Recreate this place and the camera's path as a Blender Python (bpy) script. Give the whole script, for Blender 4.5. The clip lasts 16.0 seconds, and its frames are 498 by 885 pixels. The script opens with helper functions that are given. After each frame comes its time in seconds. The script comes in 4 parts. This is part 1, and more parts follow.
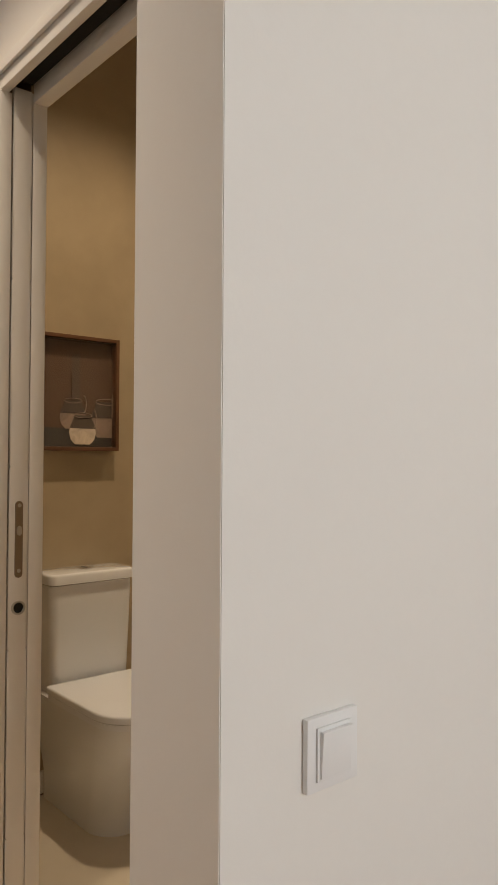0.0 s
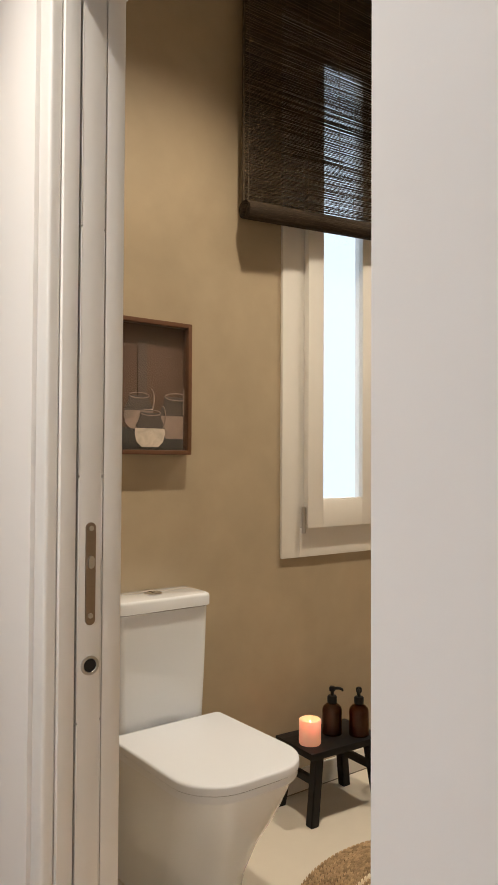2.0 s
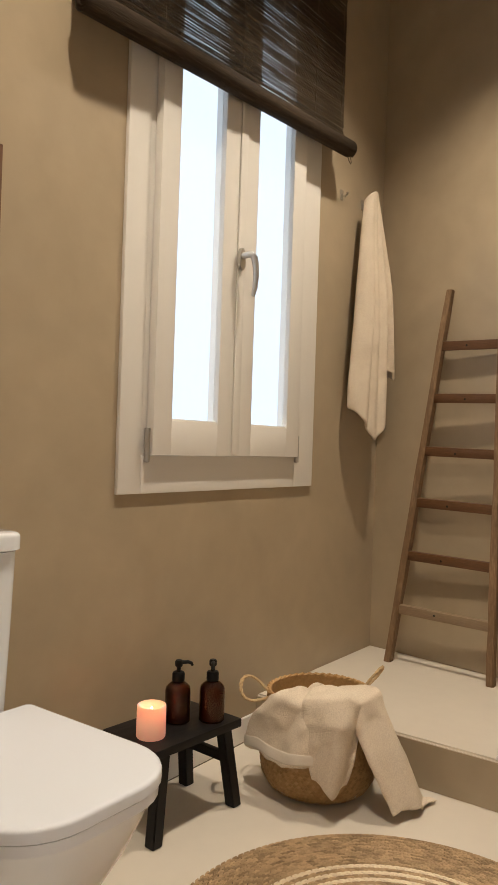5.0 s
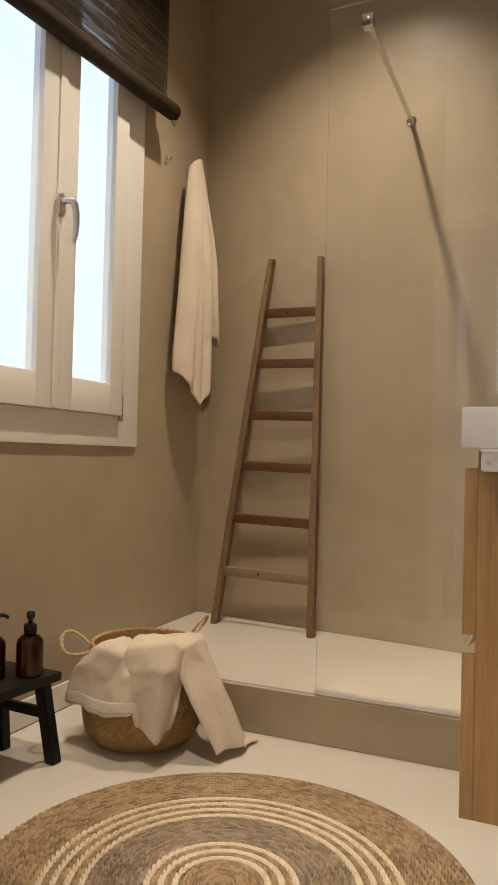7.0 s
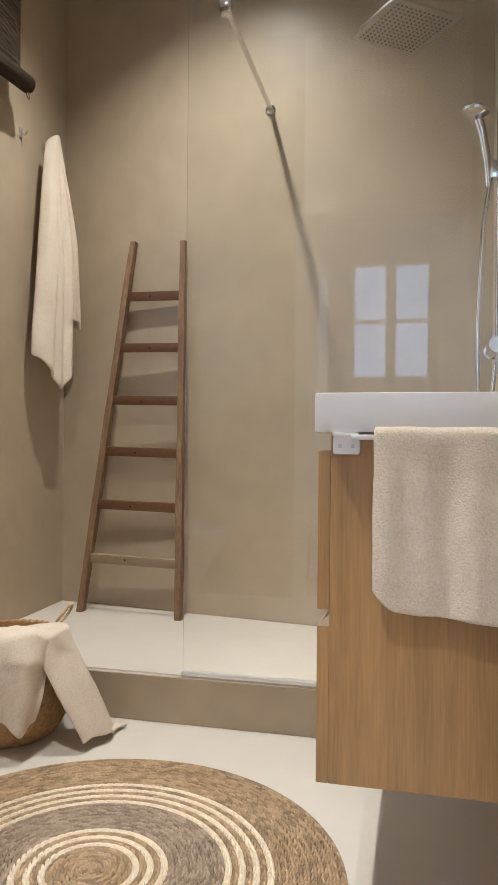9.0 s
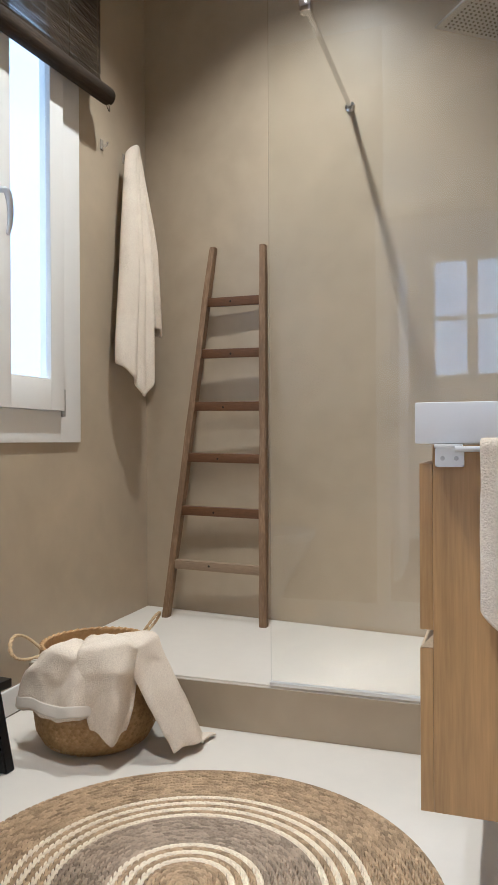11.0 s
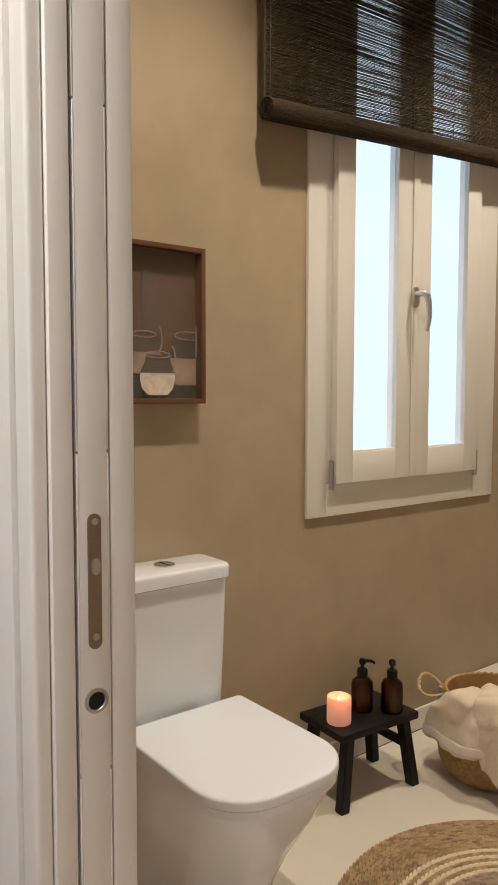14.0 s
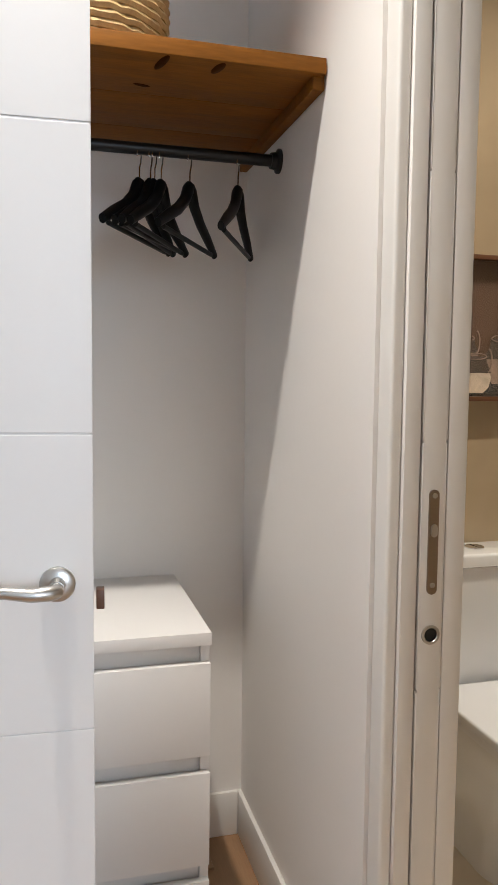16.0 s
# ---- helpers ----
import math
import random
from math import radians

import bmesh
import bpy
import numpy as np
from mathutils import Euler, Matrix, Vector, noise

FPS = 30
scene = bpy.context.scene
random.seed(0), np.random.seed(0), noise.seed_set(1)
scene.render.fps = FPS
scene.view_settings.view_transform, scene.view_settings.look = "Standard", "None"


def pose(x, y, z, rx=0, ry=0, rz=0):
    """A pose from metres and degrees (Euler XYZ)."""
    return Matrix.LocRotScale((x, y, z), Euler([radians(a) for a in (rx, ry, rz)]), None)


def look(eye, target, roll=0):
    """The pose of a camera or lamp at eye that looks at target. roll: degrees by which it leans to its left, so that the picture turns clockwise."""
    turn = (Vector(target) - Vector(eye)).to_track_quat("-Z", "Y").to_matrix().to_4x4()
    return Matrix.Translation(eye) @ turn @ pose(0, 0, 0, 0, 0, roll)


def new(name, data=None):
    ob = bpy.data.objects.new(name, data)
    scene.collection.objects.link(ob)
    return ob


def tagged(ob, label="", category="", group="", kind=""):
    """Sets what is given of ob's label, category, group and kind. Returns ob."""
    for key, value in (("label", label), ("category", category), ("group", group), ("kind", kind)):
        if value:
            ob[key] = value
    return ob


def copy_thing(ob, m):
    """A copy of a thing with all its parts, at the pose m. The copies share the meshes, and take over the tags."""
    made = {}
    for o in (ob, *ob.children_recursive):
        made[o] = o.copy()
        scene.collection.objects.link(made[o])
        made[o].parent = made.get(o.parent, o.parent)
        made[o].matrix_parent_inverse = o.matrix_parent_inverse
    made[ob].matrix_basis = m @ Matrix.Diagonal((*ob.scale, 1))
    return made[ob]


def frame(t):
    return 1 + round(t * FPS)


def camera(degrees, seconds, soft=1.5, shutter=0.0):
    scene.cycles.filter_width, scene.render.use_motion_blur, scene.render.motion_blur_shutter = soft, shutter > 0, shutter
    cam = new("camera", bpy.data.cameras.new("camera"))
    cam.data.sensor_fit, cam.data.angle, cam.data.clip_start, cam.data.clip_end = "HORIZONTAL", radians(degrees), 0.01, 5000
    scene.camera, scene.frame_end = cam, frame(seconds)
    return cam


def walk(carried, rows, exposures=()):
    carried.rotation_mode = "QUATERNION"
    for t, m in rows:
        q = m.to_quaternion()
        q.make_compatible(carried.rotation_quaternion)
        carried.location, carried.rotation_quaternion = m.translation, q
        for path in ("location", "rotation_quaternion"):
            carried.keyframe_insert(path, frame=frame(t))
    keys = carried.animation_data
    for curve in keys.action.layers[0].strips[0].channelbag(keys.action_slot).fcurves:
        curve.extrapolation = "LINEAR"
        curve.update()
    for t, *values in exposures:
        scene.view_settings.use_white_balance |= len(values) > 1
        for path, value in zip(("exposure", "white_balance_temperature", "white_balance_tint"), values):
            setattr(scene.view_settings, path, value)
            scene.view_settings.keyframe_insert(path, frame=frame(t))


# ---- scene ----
cam = camera(37.3, 16.0)
PATH = [
    (0, (0.185, 0.042, 1.228), (1.48, 1.566, 1.27), 0.3),
    (0.5, (0.195, 0.146, 1.218), (1.422, 1.725, 1.266), 1.0),
    (1, (0.196, 0.243, 1.244), (1.407, 1.835, 1.27), 0.5),
    (1.5, (0.236, 0.379, 1.235), (1.451, 1.967, 1.272), 1.0),
    (2, (0.325, 0.505, 1.234), (1.541, 2.092, 1.283), 0.3),
    (2.5, (0.406, 0.601, 1.247), (1.643, 2.172, 1.306), 0.3),
    (3, (0.464, 0.7, 1.277), (1.791, 2.195, 1.327), 0.6),
    (5.5, (0.686, 1.128, 0.911), (2.348, 2.241, 0.934), 1.8),
    (6, (0.702, 1.117, 0.837), (2.416, 2.147, 0.879), 1.6),
    (6.5, (0.691, 1.098, 0.848), (2.469, 2.014, 0.884), 1.6),
    (7, (0.68, 1.075, 0.847), (2.515, 1.87, 0.885), 1.4),
    (7.5, (0.669, 1.067, 0.853), (2.566, 1.701, 0.873), 1.2),
    (8, (0.662, 1.057, 0.855), (2.604, 1.533, 0.857), 1.1),
    (10.5, (0.695, 1.07, 0.844), (2.641, 1.528, 0.838), 0.2),
    (11, (0.697, 1.098, 0.873), (2.588, 1.75, 0.87), -0.3),
    (11.5, (0.648, 1.11, 0.986), (2.479, 1.913, 0.963), -0.1),
    (12, (0.621, 1.09, 1.079), (2.369, 2.061, 1.054), -0.2),
    (12.5, (0.588, 1.062, 1.199), (2.242, 2.184, 1.131), -0.0),
    (13, (0.555, 0.998, 1.253), (2.11, 2.253, 1.147), 0.1),
    (13.5, (0.522, 0.926, 1.271), (1.947, 2.323, 1.149), -0.1),
    (14, (0.469, 0.824, 1.278), (1.692, 2.401, 1.148), 0.1),
    (14.5, (0.421, 0.736, 1.284), (1.444, 2.45, 1.148), 0.5),
    (15, (0.366, 0.648, 1.277), (1.211, 2.455, 1.143), 0.7),
    (15.5, (0.314, 0.597, 1.29), (0.995, 2.472, 1.137), 0.8),
    (16, (0.274, 0.6, 1.296), (0.796, 2.525, 1.138), 0.6),
]
EXPOSURES = [(0, -0.71, 7200, 12), (0.6, -0.52, 7100, 12), (1.5, -0.06, 6250, 9.5), (2.3, 0.10, 5800, 8.5), (3.0, 0.18, 5650, 8.5), (5.5, 0.08, 5900, 10), (7.0, 0.02, 5900, 10.5),
             (8.0, 0.28, 5450, 9.5), (10.5, 0.55, 4500, 6), (11.3, 0.46, 4700, 7.5), (12.2, 0.12, 5350, 10), (13.0, 0.03, 5550, 9.5), (14.5, -0.02, 5850, 9.5), (15.2, 0.0, 5700, 9.5), (16, -0.04, 5750, 8.5)]
walk(cam, [(t, look(eye, target, roll)) for t, eye, target, roll in PATH], EXPOSURES)

# ---- light and exposure ----
world = bpy.data.worlds.new("sky")
scene.world = world
world.use_nodes = True
_n = world.node_tree.nodes
_sky = _n.new("ShaderNodeTexSky")
_sky.sky_type, _sky.sun_disc = 'NISHITA', False
_sky.sun_elevation, _sky.sun_rotation = radians(40), radians(200)
_n["Background"].inputs["Strength"].default_value = 0.1
world.node_tree.links.new(_sky.outputs[0], _n["Background"].inputs[0])


def spot(x, y, z, watts, colour, degrees=110, blend=0.8, radius=0.035, target=None):
    d = bpy.data.lights.new("ceiling_spot", 'SPOT')
    d.energy, d.color, d.spot_size, d.spot_blend, d.shadow_soft_size = watts, colour, radians(degrees), blend, radius
    o = new("ceiling_spot_lamp", d)
    o.matrix_world = look((x, y, z), target or (x, y + 0.001, 0))
    return o


WARM = (1.0, 0.815, 0.585)
spot(1.56, 1.88, 3.05, 128, WARM, 112, 0.95, 0.03)
spot(2.90, 1.88, 3.05, 128, WARM, 112, 0.95, 0.03)
# hall
spot(0.22, 1.56, 2.86, 190, (1.0, 0.87, 0.72), 98, 1.0, 0.03)


def area(name, m, w, h, watts, colour):
    d = bpy.data.lights.new(name, 'AREA')
    d.shape, d.size, d.size_y, d.energy, d.color = 'RECTANGLE', w, h, watts, colour
    o = new(name, d)
    o.matrix_world = m
    return o


COOL = (0.72, 0.85, 1.0)
area("west_window_light", look((-1.98, 1.34, 1.95), (0, 1.34, 1.95)), 0.66, 1.05, 1.2, COOL)
area("bedroom_window_light", look((1.15, -2.98, 1.55), (1.0, 0, 1.45)), 1.5, 1.7, 120, (0.82, 0.91, 1.0))


# ---- materials ----
def srgb(*c):
    return tuple(((v / 255 + 0.055) / 1.055) ** 2.4 if v > 10 else v / 255 / 12.92 for v in c) + (1.0,)


def material(name, colour, rough=0.5, metal=0.0, var=0.08, scale=3.0, grain=0.04, gscale=60.0, bump=0.1, bscale=80.0,
             dist=0.002, stretch=(1, 1, 1), spec=0.5, tint=None, coat=0.0, rvar=0.1, obj_random=0.0, island=0.0):
    """Principled material with broad and fine colour variation, uneven gloss and relief."""
    m = bpy.data.materials.new(name)
    m.use_nodes = True
    t = m.node_tree
    nd, ln = t.nodes, t.links
    p = nd["Principled BSDF"]
    geo = nd.new("ShaderNodeTexCoord")
    mp = nd.new("ShaderNodeMapping")
    mp.inputs["Scale"].default_value = stretch
    ln.new(geo.outputs["Object"], mp.inputs[0])

    def nz(s, detail=4, distort=0.0):
        n = nd.new("ShaderNodeTexNoise")
        n.inputs["Scale"].default_value, n.inputs["Detail"].default_value = s, detail
        n.inputs["Distortion"].default_value = distort
        ln.new(mp.outputs[0], n.inputs["Vector"])
        return n

    def mth(op, a, b):
        q = nd.new("ShaderNodeMath")
        q.operation = op
        for i, v in enumerate((a, b)):
            if isinstance(v, (int, float)):
                q.inputs[i].default_value = v
            else:
                ln.new(v, q.inputs[i])
        return q.outputs[0]

    big, fine = nz(scale, 5, 0.6), nz(gscale, 3)
    v = mth('ADD', mth('MULTIPLY', mth('SUBTRACT', big.outputs[0], 0.5), 2 * var), mth('MULTIPLY', mth('SUBTRACT', fine.outputs[0], 0.5), 2 * grain))
    if obj_random:
        oi = nd.new("ShaderNodeObjectInfo")
        v = mth('ADD', v, mth('MULTIPLY', mth('SUBTRACT', oi.outputs["Random"], 0.5), 2 * obj_random))
    if island:
        gi = nd.new("ShaderNodeNewGeometry")
        v = mth('ADD', v, mth('MULTIPLY', mth('SUBTRACT', gi.outputs["Random Per Island"], 0.5), 2 * island))
    dark = [max(0.0, c * 0.5) for c in colour[:3]] + [1]
    lite = list(tint[:3] if tint else [min(1.0, c * 1.5) for c in colour[:3]]) + [1]
    ramp = nd.new("ShaderNodeValToRGB")
    e = ramp.color_ramp.elements
    e[0].position, e[0].color = 0.0, dark
    e[1].position, e[1].color = 1.0, lite
    mid = ramp.color_ramp.elements.new(0.5)
    mid.color = colour
    ln.new(mth('ADD', v, 0.5), ramp.inputs[0])
    ln.new(ramp.outputs[0], p.inputs["Base Color"])
    rg = mth('ADD', mth('MULTIPLY', mth('SUBTRACT', big.outputs[0], 0.5), 2 * rvar), rough)
    ln.new(rg, p.inputs["Roughness"])
    p.inputs["Metallic"].default_value = metal
    p.inputs["Specular IOR Level"].default_value = spec
    p.inputs["Coat Weight"].default_value = coat
    if bump:
        b = nd.new("ShaderNodeBump")
        b.inputs["Strength"].default_value, b.inputs["Distance"].default_value = bump, dist
        ln.new(nz(bscale, 5).outputs[0], b.inputs["Height"])
        ln.new(b.outputs[0], p.inputs["Normal"])
    return m


def glassy(name, colour=(1, 1, 1, 1), rough=0.0, ior=1.45):
    m = bpy.data.materials.new(name)
    m.use_nodes = True
    p = m.node_tree.nodes["Principled BSDF"]
    p.inputs["Base Color"].default_value = colour
    p.inputs["Roughness"].default_value = rough
    p.inputs["Transmission Weight"].default_value = 1.0
    p.inputs["IOR"].default_value = ior
    return m


def glowing(name, colour, strength, base=None):
    m = bpy.data.materials.new(name)
    m.use_nodes = True
    p = m.node_tree.nodes["Principled BSDF"]
    p.inputs["Base Color"].default_value = base or colour
    p.inputs["Emission Color"].default_value = colour
    p.inputs["Emission Strength"].default_value = strength
    return m


M_PLASTER = material("beige_microcement", (0.402, 0.324, 0.219, 1), 0.36, var=0.19, scale=2.6, grain=0.07, gscale=13, bump=0.22, bscale=7, dist=0.004, rvar=0.06, spec=0.55)
M_FLOOR = material("pale_microcement_floor", (0.68, 0.62, 0.53, 1), 0.36, var=0.07, scale=2.0, grain=0.03, gscale=20, bump=0.15, bscale=8, dist=0.002, rvar=0.12)
M_WHITE = material("white_wall_paint", (0.84, 0.805, 0.76, 1), 0.6, var=0.02, scale=1.2, grain=0.01, bump=0.12, bscale=120, dist=0.001)
M_TRIM = material("white_satin_paint", (0.78, 0.75, 0.70, 1), 0.35, var=0.02, scale=4, grain=0.015, gscale=40, bump=0.06, bscale=60, dist=0.001)
M_CEIL = material("ceiling_paint", (0.82, 0.80, 0.77, 1), 0.8, var=0.02)
M_WOODFLOOR = material("oak_floor", (0.33, 0.19, 0.095, 1), 0.4, var=0.2, scale=2.5, grain=0.15, gscale=30, stretch=(14, 1, 1), bump=0.1, obj_random=0.15)
M_CERAMIC = material("white_ceramic", (0.79, 0.815, 0.855, 1), 0.08, var=0.01, grain=0.0, bump=0.0, coat=0.5, rvar=0.02)
M_BASIN = material("white_mineral_basin", (0.80, 0.785, 0.78, 1), 0.3, var=0.01, grain=0.0, bump=0.0, rvar=0.03)
M_SEAT = material("white_seat_plastic", (0.78, 0.81, 0.87, 1), 0.12, var=0.01, grain=0.0, bump=0.0, rvar=0.04)
M_CHROME = material("chrome", (0.75, 0.75, 0.76, 1), 0.12, metal=1.0, var=0.02, bump=0.0, rvar=0.03)
M_ALU = material("satin_aluminium", (0.86, 0.85, 0.83, 1), 0.3, metal=0.6, var=0.03, bump=0.03)
M_STEEL = material("brushed_steel", (0.52, 0.50, 0.47, 1), 0.32, metal=1.0, var=0.05, bump=0.05, stretch=(1, 1, 12))
M_BLACKWOOD = material("black_painted_wood", (0.007, 0.006, 0.006, 1), 0.45, spec=0.3, var=0.2, scale=6, grain=0.25, gscale=50, stretch=(1, 8, 8), bump=0.15, bscale=40)
M_LADDER = material("weathered_ladder_wood", (0.185, 0.108, 0.050, 1), 0.66, var=0.42, scale=5, grain=0.35, gscale=45, stretch=(5, 5, 0.7), bump=0.4, bscale=60, tint=(0.36, 0.24, 0.13))
M_RUNG = material("red_brown_rung_wood", (0.125, 0.056, 0.021, 1), 0.5, var=0.42, scale=6, grain=0.35, gscale=40, stretch=(5, 0.8, 5), bump=0.35, bscale=60)
M_PALERUNG = material("faded_rung_wood", (0.27, 0.19, 0.115, 1), 0.7, var=0.2, scale=5, grain=0.2, gscale=40, stretch=(5, 0.8, 5), bump=0.35)
M_OAK = material("oak_veneer", (0.36, 0.208, 0.074, 1), 0.42, var=0.5, scale=2.6, grain=0.28, gscale=26, stretch=(9, 9, 0.5), bump=0.1, bscale=60)
M_PALEOAK = material("pale_oak_edge", (0.55, 0.42, 0.26, 1), 0.5, var=0.2, scale=4, grain=0.2, gscale=30, stretch=(0.6, 9, 9), bump=0.1)
M_SHELF = material("stained_pine", (0.195, 0.075, 0.010, 1), 0.5, spec=0.12, var=0.5, scale=4, grain=0.3, gscale=30, stretch=(0.8, 6, 6), bump=0.12, bscale=30)
M_TOWEL = material("cream_terry", (0.75, 0.640, 0.505, 1), 0.95, var=0.10, scale=16, grain=0.24, gscale=260, bump=1.0, bscale=340, dist=0.0036, spec=0.05)
M_HEM = material("towel_hem", (0.74, 0.67, 0.57, 1), 0.85, var=0.04, scale=12, grain=0.06, gscale=300, bump=0.3, bscale=400, dist=0.001, spec=0.1)
M_BASKET = material("seagrass", (0.45, 0.27, 0.105, 1), 0.7, var=0.2, scale=14, grain=0.25, gscale=110, bump=0.5, bscale=120, dist=0.003, tint=(0.62, 0.42, 0.2), island=0.2)
M_ROPE = material("seagrass_rope", (0.50, 0.36, 0.19, 1), 0.8, var=0.2, scale=40, grain=0.25, gscale=160, bump=0.5, bscale=160)
M_BLIND = material("dark_bamboo", (0.052, 0.037, 0.023, 1), 0.8, var=0.3, scale=4, grain=0.4, gscale=70, stretch=(0.6, 1, 14), bump=0.3, bscale=90, tint=(0.13, 0.094, 0.058), spec=0.12, island=0.2)
M_CORD = material("brown_cord", (0.115, 0.08, 0.048, 1), 0.8, bump=0.2)
# same bamboo as M_BLIND, with the roll's shade put into its colour
M_ROLL = material("shaded_bamboo_roll", (0.034, 0.023, 0.014, 1), 0.75, var=0.4, scale=6, grain=0.5, gscale=60, stretch=(0.5, 12, 12), bump=0.5, bscale=40, dist=0.004, spec=0.12, tint=(0.115, 0.08, 0.05))
M_SATIN = material("satin_metal", (0.62, 0.62, 0.62, 1), 0.28, metal=0.9, var=0.04, bump=0.0)
M_BRONZE = material("brown_steel", (0.30, 0.24, 0.19, 1), 0.38, metal=1.0, var=0.08, scale=20, bump=0.05, stretch=(1, 1, 12))
M_FRAME = material("walnut_frame", (0.12, 0.052, 0.024, 1), 0.45, var=0.25, scale=8, grain=0.25, gscale=60, stretch=(1, 1, 1), bump=0.15)
M_BLACKMETAL = material("black_metal", (0.012, 0.012, 0.013, 1), 0.4, metal=0.3, var=0.1, bump=0.05)
M_BLACKPLASTIC = material("black_plastic", (0.006, 0.006, 0.006, 1), 0.45, spec=0.2, var=0.1, bump=0.05)
M_CLEARPLASTIC = material("milky_plastic", (0.36, 0.31, 0.25, 1), 0.2, var=0.03, bump=0)
M_FURNITURE = material("white_foil", (0.80, 0.77, 0.73, 1), 0.42, var=0.015, grain=0.01, bump=0.04)
M_SWITCH = material("white_switch_plastic", (0.84, 0.83, 0.82, 1), 0.3, var=0.01, grain=0.0, bump=0)
M_DARK = material("dark_hollow", (0.01, 0.009, 0.008, 1), 0.8, bump=0)
# grey for joints and nozzles, also painted shade in the door gap
M_SHADOWGAP = material("grey_seal_and_shade", (0.19, 0.165, 0.135, 1), 0.7, bump=0)
M_GLASS = glassy("clear_glass", (0.985, 0.995, 0.99, 1))
M_FROST = glassy("frosted_glass", (0.97, 0.99, 1.0, 1), 0.10, 1.12)
M_AMBER = glassy("amber_glass", (0.50, 0.16, 0.03, 1), 0.02)
M_SOAP = material("amber_soap", (0.05, 0.015, 0.004, 1), 0.2, bump=0)
M_DAY = glowing("outdoor_light", (0.86, 0.935, 1.0, 1), 1.08, (0.02, 0.02, 0.02, 1))
M_DAYROOM = glowing("street_daylight", (0.80, 0.90, 1.0, 1), 1.7, (0.02, 0.02, 0.02, 1))


# ---- builders ----
def thing(name, label, category, group="", kind="", at=(0, 0, 0), rz=0.0):
    o = new(name)
    o.matrix_world = pose(*at, 0, 0, rz)
    o.empty_display_size = 0.1
    return tagged(o, label, category, group, kind)


def smooth_by_angle(me, angle):
    n = len(me.polygons)
    area = np.empty(n, np.float32)
    me.polygons.foreach_get("area", area)
    # broad faces of few-faced bodies stay flat, so that only their rounded edges are shaded softly
    soft = area < (40 if n > 160 else 6) * np.median(area) + 1e-9
    me.polygons.foreach_set("use_smooth", soft)
    me.set_sharp_from_angle(angle=radians(angle))


def meshed(name, bm, mat, smooth=None):
    bmesh.ops.recalc_face_normals(bm, faces=bm.faces)
    me = bpy.data.meshes.new(name)
    bm.to_mesh(me)
    bm.free()
    me.materials.append(mat)
    if smooth:
        smooth_by_angle(me, smooth)
    return me


def part(name, bm, mat, parent=None, label="", smooth=40, category="", kind="", at=None):
    """One mesh object, under a thing or part, or at top level."""
    o = new(name, meshed(name, bm, mat, smooth))
    if parent is not None:
        o.parent = parent
    if at is not None:
        o.matrix_basis = at
    return tagged(o, label, category, "", kind)


def box(x0, x1, y0, y1, z0, z1, bevel=0.0, seg=2, bm=None):
    own = bmesh.new()
    g = bmesh.ops.create_cube(own, size=1)
    bmesh.ops.transform(own, matrix=Matrix.Translation(((x0 + x1) / 2, (y0 + y1) / 2, (z0 + z1) / 2)) @ Matrix.Diagonal((x1 - x0, y1 - y0, z1 - z0, 1)), verts=own.verts)
    if bevel:
        bmesh.ops.bevel(own, geom=own.edges[:], offset=bevel, segments=seg, affect='EDGES', profile=0.6)
    return own if bm is None else add(bm, own)


def add(bm, other):
    me = bpy.data.meshes.new("tmp")
    other.to_mesh(me)
    other.free()
    bm.from_mesh(me)
    bpy.data.meshes.remove(me)
    return bm


def turned(bm, m):
    bmesh.ops.transform(bm, matrix=m, verts=bm.verts)
    return bm


def lathe(profile, seg=32, closed=True):
    """A turned body from (radius, z) pairs."""
    bm = bmesh.new()
    rings = []
    for r, z in profile:
        rings.append([bm.verts.new((max(r, 1e-5) * math.cos(2 * math.pi * i / seg), max(r, 1e-5) * math.sin(2 * math.pi * i / seg), z)) for i in range(seg)])
    for a, b in zip(rings, rings[1:]):
        for i in range(seg):
            bm.faces.new((a[i], a[(i + 1) % seg], b[(i + 1) % seg], b[i]))
    if closed:
        bm.faces.new(rings[0][::-1])
        bm.faces.new(rings[-1])
    bmesh.ops.remove_doubles(bm, verts=bm.verts, dist=2e-5)
    return bm


def tube(points, radius, seg=10, twist=0, cap=True, closed=False):
    """A round bar along points; radius may be a list."""
    bm = bmesh.new()
    pts = [Vector(p) for p in points]
    rings, up = [], None
    n = len(pts)
    for i, p in enumerate(pts):
        a, b = (pts[i - 1] if (i or closed) else pts[i]), (pts[(i + 1) % n] if (i < n - 1 or closed) else pts[i])
        d = (b - a).normalized()
        if up is None:
            up = Vector((0, 0, 1)) if abs(d.z) < 0.9 else Vector((1, 0, 0))
        side = d.cross(up).normalized()
        up = side.cross(d).normalized()
        r = radius[i] if isinstance(radius, (list, tuple)) else radius
        rings.append([bm.verts.new(p + r * (math.cos(2 * math.pi * k / seg) * side + math.sin(2 * math.pi * k / seg) * up)) for k in range(seg)])
    pairs = list(zip(rings, rings[1:])) + ([(rings[-1], rings[0])] if closed else [])
    for a, b in pairs:
        for k in range(seg):
            bm.faces.new((a[k], a[(k + 1) % seg], b[(k + 1) % seg], b[k]))
    if cap and not closed:
        bm.faces.new(rings[0][::-1])
        bm.faces.new(rings[-1])
    return bm


